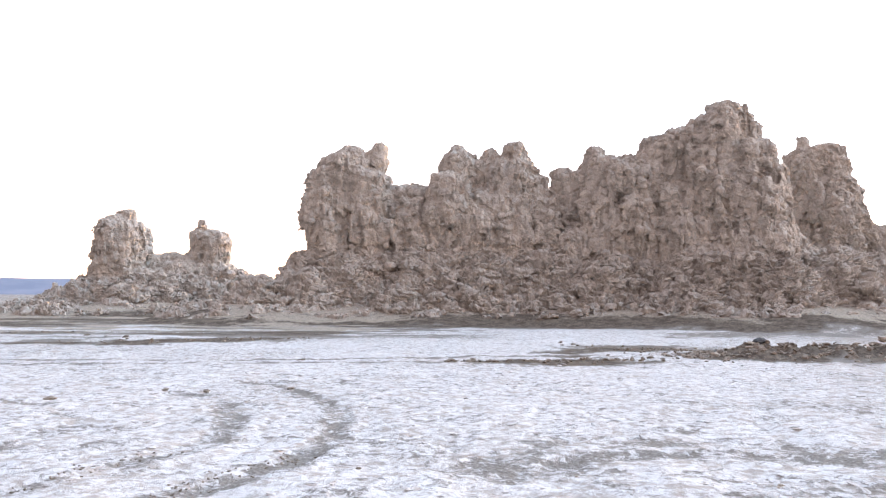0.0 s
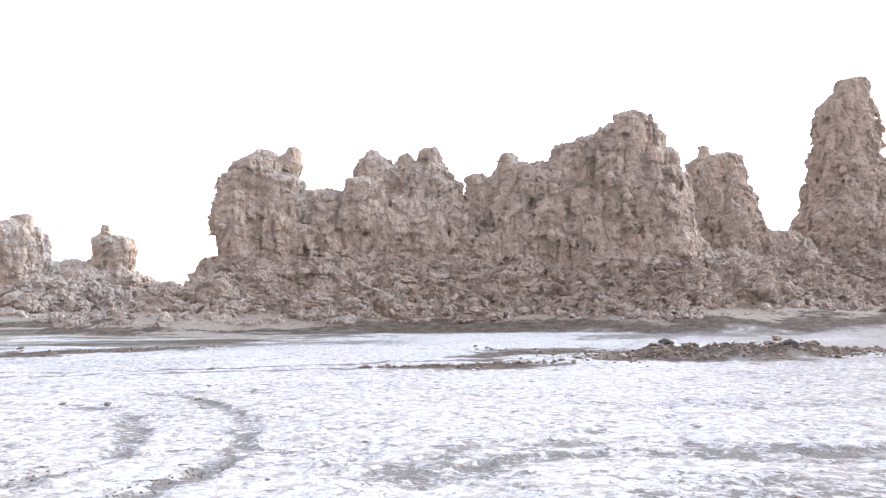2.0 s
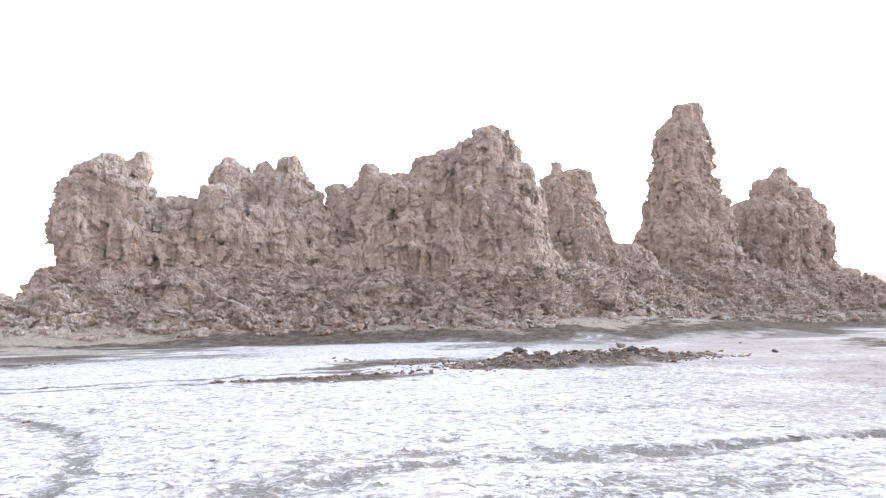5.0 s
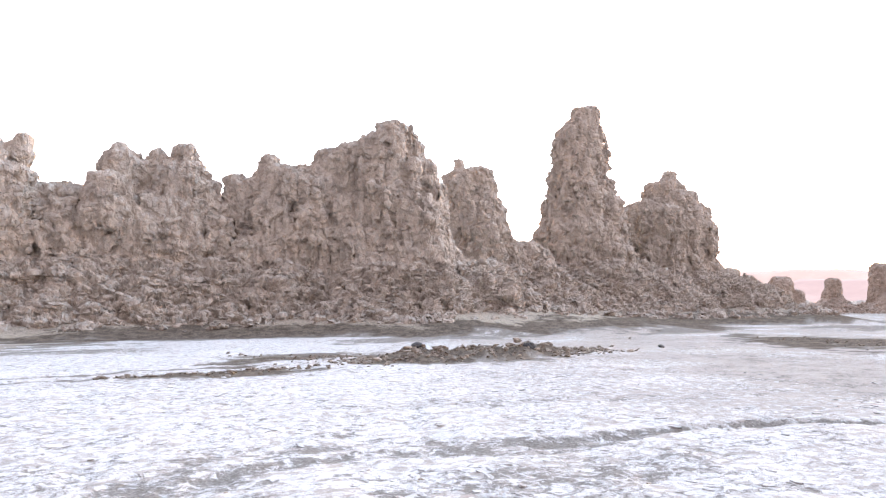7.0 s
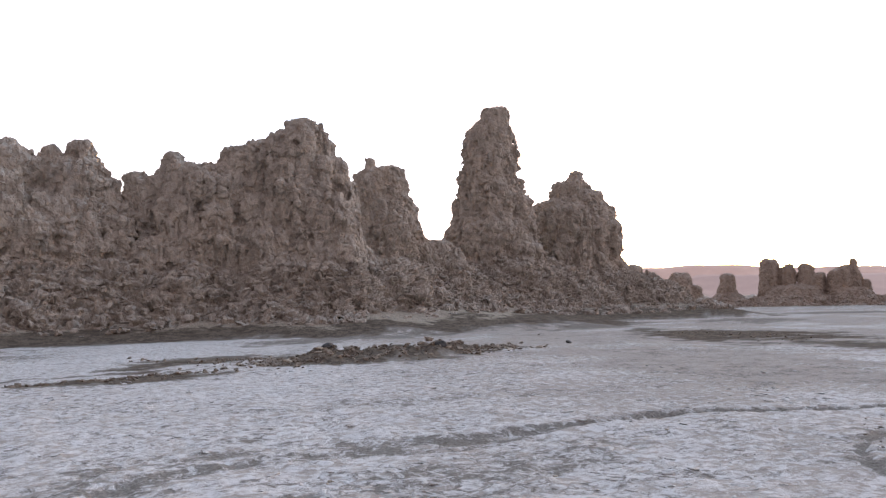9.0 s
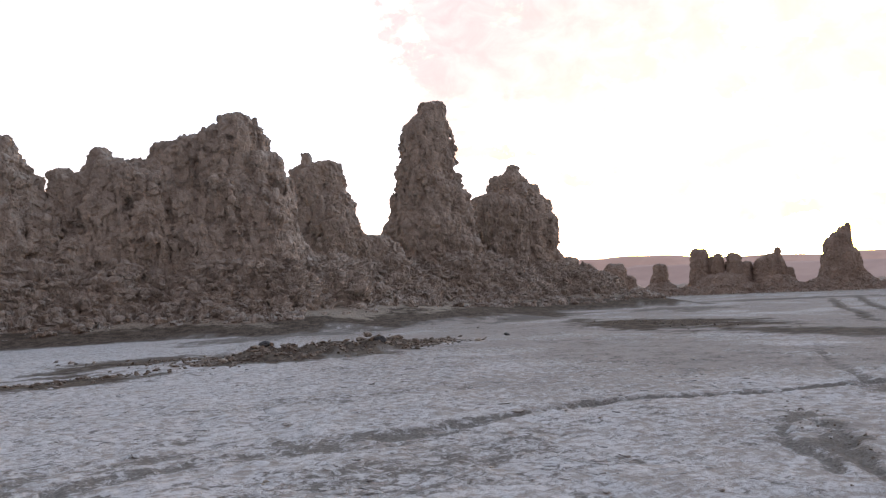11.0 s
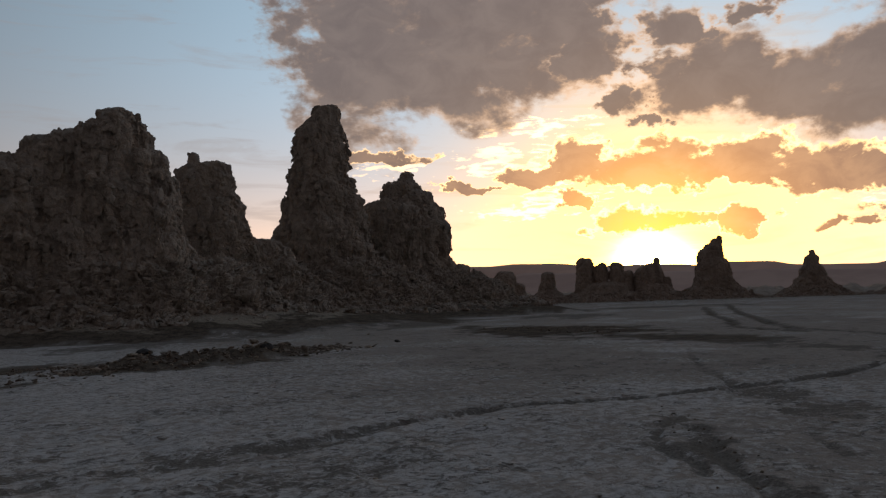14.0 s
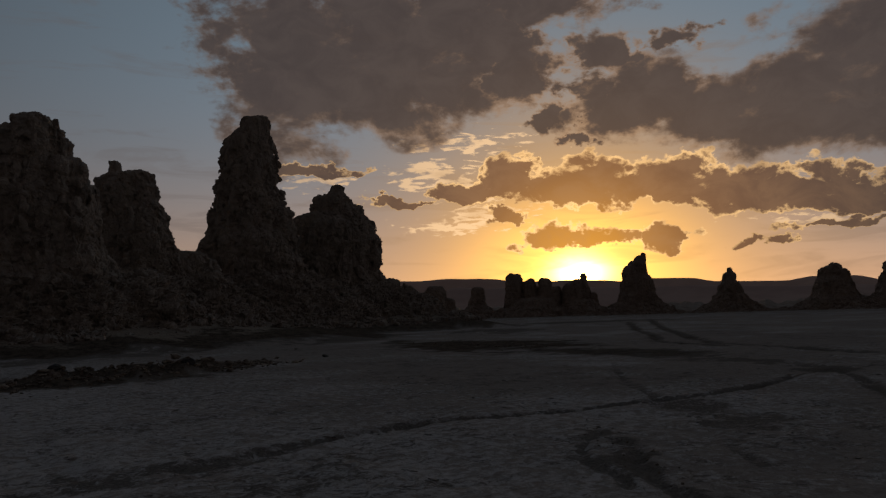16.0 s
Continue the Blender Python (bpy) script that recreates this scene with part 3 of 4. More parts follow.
CLIFF_C = [
    (27.7, 55.0, 2.34, 2.57, 12.8, 0.75, 0), (28.6, 54.0, 2.6, 2.86, 10.5, 0.75, 0), (28.9, 53.6, 2.3, 2.53, 8.7, 0.8, 0), (27.1, 54.8, 0.52, 0.57, 13.6, 0.8, 0), (28.6, 54.2, 1.35, 1.48, 12.9, 0.9, 0),
    (28.9, 53.6, 1.05, 1.15, 11.8, 0.9, 8.0), (29.1, 53.0, 1.23, 1.35, 9.5, 0.9, 6.1), (26.3, 55.6, 1.55, 1.7, 11.3, 0.8, 0), (28.5, 54.3, 4.45, 3.11, 9.2, 0.4, 0), (31.8, 53.3, 3.11, 2.18, 6.9, 0.85, 0),
]
SPIRE = [
    (41.0, 56.4, 1.4, 1.54, 19.9, 0.82, 0), (39.7, 57.8, 1.13, 1.24, 18.0, 0.85, 0), (40.5, 57.0, 5.47, 4.1, 18.6, 0.32, 0), (40.5, 56.8, 3.14, 3.45, 13.7, 0.75, 0), (40.4, 56.5, 4.2, 4.62, 10.0, 0.75, 0),
    (42.3, 54.9, 1.26, 1.39, 11.4, 0.8, 0), (37.9, 58.8, 1.73, 1.9, 8.8, 0.75, 0), (40.0, 56.4, 6.53, 3.79, 7.4, 0.55, 0), (41.7, 53.4, 2.17, 2.38, 7.0, 0.7, 0),
]
SHOULDER = [
    (51.0, 56.8, 1.24, 1.37, 14.6, 0.6, 0), (50.7, 57.2, 2.29, 2.52, 13.8, 0.72, 0), (50.5, 57.3, 4.27, 4.7, 12.0, 0.82, 0), (48.8, 59.1, 1.14, 1.25, 11.7, 0.92, 0), (51.5, 56.0, 2.39, 2.62, 12.7, 0.8, 0),
    (52.2, 55.1, 2.02, 2.23, 11.2, 0.9, 0), (52.4, 54.6, 1.9, 2.09, 9.5, 0.98, 6.6), (50.5, 56.4, 4.66, 3.5, 7.8, 0.85, 0), (54.0, 52.8, 1.97, 2.17, 5.0, 0.6, 0), (54.7, 51.5, 1.29, 1.42, 3.9, 0.6, 0),
    (55.7, 50.5, 1.06, 1.17, 3.3, 0.6, 0),
]
TWIN = [
    (-25.4, 60.9, 2.48, 2.73, 7.6, 0.78, 0), (-24.9, 60.9, 0.71, 0.78, 8.4, 0.85, 0), (-25.8, 60.7, 1.52, 1.67, 7.9, 0.7, 0), (-19.0, 63.4, 1.63, 1.8, 7.0, 0.8, 0), (-19.6, 63.0, 0.48, 0.53, 7.8, 0.75, 0),
    (-20.1, 62.9, 0.53, 0.58, 6.9, 0.75, 0), (-18.4, 63.5, 0.93, 1.03, 6.8, 0.85, 0), (-22.0, 62.9, 1.07, 1.18, 5.1, 0.85, 0), (-22.9, 62.3, 0.86, 0.95, 4.8, 0.8, 0), (-20.9, 63.1, 1.17, 1.29, 4.8, 0.8, 0),
    (-23.8, 61.1, 3.54, 3.89, 3.8, 0.7, 0), (-18.6, 63.1, 2.56, 2.82, 4.2, 0.75, 0), (-21.5, 62.6, 3.13, 3.45, 4.4, 0.7, 0), (-27.3, 59.0, 1.1, 1.21, 2.2, 0.7, 0), (-28.8, 58.3, 0.63, 0.69, 1.6, 0.7, 0),
    (-16.3, 62.9, 0.87, 0.96, 1.9, 0.7, 0),
]
ROCKS = CLIFF_A + CLIFF_B + CLIFF_C + SPIRE + SHOULDER + TWIN


def ground_rise(x, y):
    """The apron of washed-out earth round the rocks."""
    d = foot_distance(ROCKS, x, y)
    far = smoothstep(12.0, 38.0, x)
    return (1.3 + 0.4 * far) * np.clip(1 - np.maximum(d, 0) / (6.6 + 2.0 * far), 0, 1) ** 1.1


for cols, cell, talus, spread, seed, label in (
    (CLIFF_A, 0.08, 3.1, 3.4, 1, "grey-brown tufa cliff with eroded knobs along its crest"),
    (CLIFF_B, 0.08, 2.7, 2.3, 2, "broad grey-brown tufa massif rising to a blunt peak"),
    (CLIFF_C, 0.1, 3.2, 3.4, 6, "ragged grey-brown tufa crag behind the main massif"),
    (SPIRE, 0.1, 3.6, 4.0, 3, "tall slender grey-brown tufa spire on a rubble cone"),
    (SHOULDER, 0.1, 3.0, 3.6, 4, "stepped grey-brown tufa stack with a low rubble tail"),
    (TWIN, 0.095, 1.8, 4.2, 5, "two stubby tufa pillars joined by a rubble ridge"),
):
    outcrop_thing("tufa_outcrop", outcrop(cols, cell, talus, spread, seed), TUFA, label, "tufa outcrops on the salt flat", 1300, (0.10, 0.5))


# ---------------------------------------------------------------- far chimneys
def far_chimney(x, y, parts, seed, talus, spread, label):
    """A far chimney; parts: (offset across, half width, height, width at the top)."""
    ang = math.atan2(x, y)
    cols = [(x + o * math.cos(ang), y - o * math.sin(ang), w, w * 1.1, h, top, 0) for o, w, h, top in parts]
    outcrop_thing("tufa_chimney", outcrop(cols, 0.18, talus, spread, seed, 0.75, 0.9), TUFA_FAR, label, "far tufa chimneys")


FAR = "distant tufa chimney dark against the low sun"
far_chimney(100, 87.5, [(0.8, 2.11, 5.9, 0.85), (0.0, 0.96, 6.1, 0.8), (1.5, 0.96, 6.1, 0.8), (3.1, 1.58, 3.9, 0.6)], 11, 1.8, 3.5, FAR)
far_chimney(119, 92, [(0.1, 1.3, 6.3, 0.95), (-0.2, 2.48, 4.4, 0.5), (0.0, 4.36, 2.8, 0.4)], 12, 2.0, 4.0, FAR)
far_chimney(124, 84.5, [(-1.8, 2.2, 8.5, 0.64), (-2.3, 0.9, 8.7, 0.8), (-1.0, 0.8, 8.6, 0.8), (1.0, 1.9, 7.2, 0.55), (1.7, 0.9, 7.6, 0.85), (4.4, 2.0, 7.5, 0.55), (4.0, 0.8, 7.6, 0.8), (6.6, 1.5, 6.0, 0.55), (2.2, 6.6, 3.9, 0.6)], 13, 1.8, 3.5, FAR)
far_chimney(130.2, 75, [(0.5, 1.15, 8.3, 0.5), (-0.6, 2.42, 7.2, 0.6), (-1.6, 2.65, 6.5, 0.75), (0.7, 1.15, 6.1, 0.9), (2.4, 0.81, 4.5, 0.8), (-0.4, 4.71, 3.3, 0.6)], 14, 1.8, 3.5, FAR)
far_chimney(135.6, 65, [(0.7, 0.79, 11.8, 0.6), (-0.1, 1.13, 11.2, 0.8), (-0.6, 2.37, 10.4, 0.68), (-1.6, 2.49, 9.5, 0.75), (-0.6, 3.61, 8.0, 0.72), (-0.6, 4.62, 4.6, 0.7), (-0.3, 6.4, 2.2, 0.5)], 15, 2.6, 5.0, FAR)
far_chimney(141.6, 50.4, [(0.3, 1.09, 8.3, 0.4), (0.2, 2.27, 7.4, 0.45), (0.3, 3.13, 5.8, 0.55), (0.1, 3.77, 3.7, 0.7)], 16, 2.2, 5.0, FAR)
far_chimney(146.4, 33.8, [(0.4, 1.5, 8.2, 0.7), (-0.8, 2.2, 7.6, 0.6), (1.4, 2.0, 7.2, 0.7), (0, 4.2, 6.2, 0.62), (0.3, 5.0, 3.8, 0.6)], 17, 2.2, 5.0, FAR)
far_chimney(148.2, 24.8, [(0, 3.0, 8.2, 0.4), (0.5, 4.0, 6.0, 0.55), (0.3, 5.0, 3.6, 0.5)], 18, 2.2, 5.0, FAR)

# ---------------------------------------------------------------- ground
TRACKS = [  # wheel marks and ruts: width, depth, darkness, then their points
    (0.13, 0.02, 0.30, (-3.2, 13.0), (-2.4, 12.3), (-1.7, 11.1), (-1.3, 10.2), (-1.15, 9.3), (-1.1, 8.3), (-1.2, 7.4), (-1.3, 6.8), (-1.5, 6.4), (-1.8, 6.0), (-2.1, 5.6), (-2.7, 5.0)),
    (0.14, 0.015, 0.24, (-5.0, 11.9), (-4.1, 11.7), (-3.6, 11.4), (-3.0, 10.6), (-2.5, 9.5), (-2.35, 8.7), (-2.3, 7.8), (-2.5, 7.3), (-2.7, 6.5), (-3.1, 6.0), (-3.8, 5.2)),
    (0.12, 0.01, 0.14, (-6.0, 10.6), (-4.9, 9.9), (-4.2, 9.0), (-4.1, 8.2), (-4.3, 7.2)),
    (0.18, 0.015, 0.22, (0.2, 6.6), (1.4, 7.9), (2.9, 7.9), (4.0, 7.5), (4.9, 7.1), (5.7, 7.1)),
    (0.17, 0.02, 0.22, (0.6, 6.4), (1.4, 7.1), (2.7, 7.3), (3.5, 7.2), (4.3, 6.8), (5.2, 6.9), (6.0, 7.1)),
    (0.16, 0.03, 0.40, (4.6, 7.15), (5.7, 7.15), (7.1, 7.2), (8.0, 7.1)),
    (0.10, 0.05, 0.58, (6.4, 7.2), (8.0, 7.1), (9.5, 6.3), (10.3, 5.9), (11.3, 5.6), (12.0, 5.4), (13.1, 4.9), (16.8, 4.5), (18.3, 4.3), (24, 2)),
    (0.08, 0.02, 0.26, (18.5, 9.6), (17.2, 8.9), (14.2, 7.1), (12.7, 5.8), (12.0, 5.4)),
    (0.14, 0.04, 0.55, (18.3, 4.3), (16.5, 3.4), (14.7, 2.7), (12.0, 1.6)),
    (0.07, 0.025, 0.40, (8.8, 4.7), (8.0, 4.4), (7.3, 4.1), (6.9, 3.8), (6.6, 3.3), (6.2, 3.0)),
    (0.10, 0.03, 0.48, (8.0, 4.1), (7.7, 3.7), (7.0, 3.3), (6.6, 3.0), (6.3, 2.7), (6.0, 2.4), (5.4, 1.9)),
    (0.10, 0.012, 0.30, (10.2, 3.4), (9.7, 3.2), (8.4, 3.0), (7.6, 2.4)),
    (0.24, 0.05, 0.68, (66.0, 33.0), (44.0, 21.4), (36, 16.6), (30.4, 13.9), (27.5, 10)),
    (0.24, 0.05, 0.68, (76.0, 35.5), (48.3, 21.7), (35.3, 14.6), (29.3, 11.0), (25.7, 6.0), (21.6, 0)),
    (0.09, 0.015, 0.75, (-14, 16.8), (-9.8, 17.1), (-7.3, 17.3), (-4.7, 17.2), (-2.2, 17.7), (1.1, 19.2), (4.1, 19.8)),
    (0.09, 0.015, 0.62, (-14, 15.8), (-9.2, 16.0), (-6.9, 16.2), (-4.5, 16.5), (-2.1, 17.0), (0.1, 17.3)),
]
PATCHES = [  # darker ground: x, y, half width, half depth, turn in degrees, strength
    (-7.6, 25.2, 4.6, 1.3, 27, 0.8), (-15.4, 29.4, 2.4, 1.6, 12, 0.55), (2.7, 17.3, 3.4, 0.75, 3, 0.85), (10.6, 20.0, 5.6, 2.0, 9, 0.95),
    (6.4, 22.9, 2.6, 1.0, 8, 0.55), (-11.5, 23.2, 2.0, 0.7, 10, 0.7), (11.5, 4.6, 1.0, 0.5, 30, 0.3), (27.0, 20.4, 5.6, 3.6, 70, 0.9), (23.6, 12.2, 4.2, 1.6, 75, 0.62), (29.0, 27.5, 2.6, 1.0, 40, 0.6), (8.5, 4.6, 0.45, 0.16, 60, 0.42), (7.8, 3.85, 0.7, 0.22, 40, 0.5), (7.0, 3.3, 0.5, 0.2, 45, 0.42), (6.4, 2.6, 0.5, 0.18, 55, 0.4),
    (5.6, 21.6, 2.6, 1.3, 5, 0.8), (-21, 41, 5.0, 2.6, 8, 0.62), (-15.6, 28.8, 1.6, 1.0, 10, 0.6), (-12.3, 24, 1.3, 1.1, 20, 0.4), (-30, 47, 9, 3.0, 8, 0.5),
    (30, 32.5, 4.0, 2.2, 30, 0.4), (45, 33, 6, 4.0, 40, 0.38), (-18, 37.0, 9, 2.6, 10, 0.5), (-22, 47, 12, 4, 8, 0.5),
    (-9, 34.5, 9, 2.2, 0, 0.4), (18.3, 4.3, 1.5, 0.7, -15, 0.45), (20.3, 6.7, 2.0, 1.0, 60, 0.38), (70, 40, 14, 5, -30, 0.4), (10.4, 3.4, 0.8, 0.5, 10, 0.25),
    (1.0, 6.8, 0.9, 0.6, 20, 0.16), (14, 32, 6, 2.5, 12, 0.3), (6, 10.5, 3, 0.6, -5, 0.12), (4, 5.6, 2.5, 0.7, 10, 0.14),
]


def ground_look(x, y):
    """Height and muddiness of the ground."""
    d = foot_distance(ROCKS, x, y)
    wob = value_noise(*turned(x, y, 0 * x, 2.2, 31)) + 0.5 * value_noise(*turned(x, y, 0 * x, 0.7, 32)) - 0.75
    broken = 0.6 * value_noise(*turned(x, y, 0 * x, 0.45, 38)) + 0.4 * value_noise(*turned(x, y, 0 * x, 0.16, 41))
    edge = 7.2 - 0.7 * smoothstep(4, 12, x) * (1 - smoothstep(24, 34, x)) + 1.0 * smoothstep(30, 40, x)
    mud = 0.85 * (1 - smoothstep(edge - 1.2, edge + 1.6, d + 2.6 * wob + 2.2 * (broken - 0.5)))
    far = smoothstep(60, 200, np.hypot(x, y))
    z = ground_rise(x, y)
    for px, py, a, b, turn, strength in PATCHES:
        s, c = math.sin(radians(turn)), math.cos(radians(turn))
        u, v = ((x - px) * c + (y - py) * s) / a, (-(x - px) * s + (y - py) * c) / b
        r = np.sqrt(u * u + v * v) + 0.8 * wob + (2.4 if a < 1 else 1.1) * (broken - 0.5)
        mud = np.maximum(mud, strength * (1 - smoothstep(0.55, 1.15, r)))
    for wide, deep, dark, *pts in TRACKS:
        best = np.full(x.shape, 1e3)
        for (ax, ay), (bx, by) in zip(pts, pts[1:]):
            t = np.clip(((x - ax) * (bx - ax) + (y - ay) * (by - ay)) / ((bx - ax) ** 2 + (by - ay) ** 2), 0, 1)
            best = np.minimum(best, np.hypot(x - ax - t * (bx - ax), y - ay - t * (by - ay)))
        best = np.abs(best + 0.35 * wob * min(1.0, 4 * wide))
        best = np.abs(best + 1.3 * wide * (broken - 0.5))
        z = z - deep * (1 - smoothstep(0.3 * wide, 1.3 * wide, best)) + 0.25 * deep * np.exp(-(((best - 1.6 * wide) / (0.6 * wide)) ** 2))
        mud = np.maximum(mud, 0.8 * dark * np.clip(0.1 + 1.8 * broken, 0.2, 1.3) * (1 - smoothstep(0.3 * wide, 1.9 * wide, best)))
    bank = np.sqrt((((x - 10.8) * 0.986 + (y - 20.0) * 0.166) / 4.9) ** 2 + ((-(x - 10.8) * 0.166 + (y - 20.0) * 0.986) / 1.75) ** 2) + 0.6 * wob
    z = z + (1 - smoothstep(0.3, 1.0, bank)) * (0.05 + 0.28 * billow(x, y, 0 * x, 0.6, 36) + 0.16 * billow(x, y, 0 * x, 0.22, 37))
    near = 1 - smoothstep(18, 60, np.hypot(x, y))
    z = z + near * (0.03 * (billow(x, y, 0 * x, 0.75, 33) - 0.3) + 0.03 * (value_noise(*turned(x, y, 0 * x, 0.33, 34)) - 0.5) + 0.018 * (billow(x, y, 0 * x, 0.13, 35) - 0.3)) + 0.06 * wob * (1 - far)
    mud = np.maximum(mud, 0.25 * far)
    silt = 0.8 * (1 - smoothstep(2.8, 5.2, d + 2.6 * wob))
    flats = (1 - smoothstep(-4, 5, x)) * smoothstep(24, 33, y + 5 * wob) * (1 - smoothstep(60, 110, y))
    streaks = value_noise(*turned(x * 0.22, y, 0 * x, 1.1, 39)) + 0.5 * value_noise(*turned(x * 0.3, y, 0 * x, 0.4, 40)) - 0.75
    mud = np.maximum(mud, flats * np.clip(0.40 + 2.6 * streaks, 0, 0.9))
    silt = np.maximum(silt, flats * np.clip(0.45 - 1.6 * streaks, 0, 0.8))
    crust = value_noise(*turned(x, y, 0 * x, 2.6, 42)) + 0.6 * value_noise(*turned(x, y, 0 * x, 0.9, 43)) - 0.8
    bare = smoothstep(0, 12, x - 0.35 * y) * (1 - 0.4 * smoothstep(20, 50, x)) * (0.95 + 2.2 * crust) - 0.25 * np.maximum(crust, 0) - 0.75 * np.exp(-(((x - 11) / 5.5) ** 2) - ((y - 5.0) / 3.0) ** 2) * (0.6 + 1.5 * crust)
    return z, mud, silt, bare


angles = np.radians(np.concatenate([np.arange(-42, 92, 0.22), np.arange(92, 318, 6.0)]))
radii = np.concatenate([[0.0], np.exp(np.arange(math.log(0.8), math.log(60), 0.011)), np.exp(np.arange(math.log(60.6), math.log(4500), 0.05))])
A, R = np.meshgrid(angles, radii, indexing="ij")
gx, gy = R * np.sin(A), R * np.cos(A)
gz, gm, gs, gb = ground_look(gx.ravel(), gy.ravel())
na, nr = A.shape
ia, ir = np.meshgrid(np.arange(na), np.arange(nr - 1), indexing="ij")
ib = (ia + 1) % na
quads = np.stack([ia * nr + ir, ia * nr + ir + 1, ib * nr + ir + 1, ib * nr + ir], -1).reshape(-1, 4)
me = mesh_from("ground", np.stack([gx.ravel(), gy.ravel(), gz], 1), quads, SALT)
if len(me.vertices) == len(gm):
    me.attributes.new("mud", "FLOAT", "POINT").data.foreach_set("value", gm.astype(np.float32))
    me.attributes.new("silt", "FLOAT", "POINT").data.foreach_set("value", gs.astype(np.float32))
    me.attributes.new("bare", "FLOAT", "POINT").data.foreach_set("value", gb.astype(np.float32))
thing("ground", me, "flat white salt crust over grey-brown mud, with wheel marks", "ground", kind="structure")


# ---------------------------------------------------------------- far hills
def ridge(name, az0, az1, dist, crest, mat, label, n=160, rough=1.5):
    """A far ridge with a flat-topped crest; crest gives its height along the way, 0 to 1."""
    rows = []
    for depth, share in ((-0.12, 0.0), (-0.05, 0.45), (-0.015, 0.9), (0.0, 1.0), (0.1, 1.0), (0.2, 0.0)):
        for i in range(n):
            a = radians(az0 + (az1 - az0) * i / (n - 1))
            h = crest(i / (n - 1)) * share + rough * noise.noise((i * 0.3, depth * 40, 2.0)) * (share > 0)
            r = dist * (1 + depth)
            rows.append((r * math.sin(a), r * math.cos(a), h - 2.0 * (share == 0)))
    quads = [(k * n + i, k * n + i + 1, (k + 1) * n + i + 1, (k + 1) * n + i) for k in range(5) for i in range(n - 1)]
    thing(name, mesh_from(name, rows, quads, mat), label, "hills", kind="structure")


def mesas(u):
    h = 93 - 83 * u
    for at, wide, up in ((0.166, 0.03, 7), (0.29, 0.02, 4), (0.375, 0.025, 9), (0.53, 0.02, 11), (0.75, 0.05, 14)):
        h += up * (1 - min(1, max(0, (abs(u - at) - wide) / 0.02)))
    return max(h, 24)


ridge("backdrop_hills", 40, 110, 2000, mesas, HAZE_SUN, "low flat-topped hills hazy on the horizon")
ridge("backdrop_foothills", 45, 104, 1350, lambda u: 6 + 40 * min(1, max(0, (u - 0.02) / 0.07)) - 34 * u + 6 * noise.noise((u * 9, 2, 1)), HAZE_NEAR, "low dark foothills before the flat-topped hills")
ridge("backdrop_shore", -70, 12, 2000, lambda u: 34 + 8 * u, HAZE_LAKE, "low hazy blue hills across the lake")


def scrub_line(u):
    return max(0.3, 1.9 + 2.4 * noise.noise((u * 26, 0, 5)) + 1.0 * noise.noise((u * 70, 3, 5)))


ridge("far_rubble", 50, 104, 185, scrub_line, TUFA_FAR, "low dark line of rubble and scrub behind the chimneys", 400, 0.3)
ridge("shore_rubble", -48, -19, 120, lambda u: 0.3 * scrub_line(u), TUFA_FAR, "low line of rubble near the lake shore", 300, 0.1)

# ---------------------------------------------------------------- loose stones


def stone_mesh(name, seed, mat, flat=0.6, jag=0.34, cuts=3):
    """An angular, pitted block about 1 m across, its foot at z = 0."""
    bm = bmesh.new()
    bmesh.ops.create_icosphere(bm, subdivisions=cuts, radius=0.5)
    co = np.array([v.co for v in bm.verts])
    x, y, z = co.T
    swell = 1 + jag * 2.2 * (value_noise(*turned(x, y, z, 0.42, seed)) - 0.5) + jag * (billow(x, y, z, 0.22, seed + 1) - 0.3) + 0.5 * jag * (value_noise(*turned(x, y, z, 0.1, seed + 2)) - 0.5)
    rng = np.random.RandomState(seed)
    for _ in range(7):
        way = rng.normal(size=3)
        way /= np.linalg.norm(way)
        reach = rng.uniform(0.30, 0.42)
        along = (co * swell[:, None]) @ way
        swell = np.where(along > reach, swell * (1 - 0.85 * (along - reach) / np.maximum(along, 0.01)), swell)
    for v, f in zip(bm.verts, swell):
        v.co = Vector((v.co.x * f, v.co.y * f * 0.85, v.co.z * f * flat))
    base = min(v.co.z for v in bm.verts)
    for v in bm.verts:
        v.co.z -= base
    me = bpy.data.meshes.new(name)
    bm.to_mesh(me)
    bm.free()
    me.materials.append(mat)
    for p in me.polygons:
        p.use_smooth = False
    return me


BLOCKS = [stone_mesh("tufa_block", 40 + i, TALUS, 0.58, 0.62) for i in range(6)]
CLODS = [stone_mesh("mud_clod", 60 + i, MUD_CLOD, 0.42, 0.62, 2) for i in range(5)]
BASALT = [stone_mesh("dark_stone", 80 + i, DARK_STONE, 0.55, 0.3, 3) for i in range(3)]
PALE = [stone_mesh("pale_stone", 90 + i, PALE_STONE, 0.5, 0.4, 2) for i in range(3)]
rng = np.random.RandomState(5)


def ground_at(x, y):
    z, *_ = ground_look(np.array([x]), np.array([y]))
    return float(z[0])


def put_stone(name, meshes, x, y, size, label, category, group, sink=0.2, z=None):
    ob = new(name, meshes[rng.randint(len(meshes))])
    z = ground_at(x, y) if z is None else z
    ob.matrix_world = pose(x, y, z - sink * size * 0.6, rng.uniform(-14, 14), rng.uniform(-14, 14), rng.uniform(0, 360)) @ Matrix.Diagonal((size * rng.uniform(0.85, 1.25), size * rng.uniform(0.8, 1.1), size * rng.uniform(0.7, 1.15), 1))
    return tagged(ob, label, category, group)


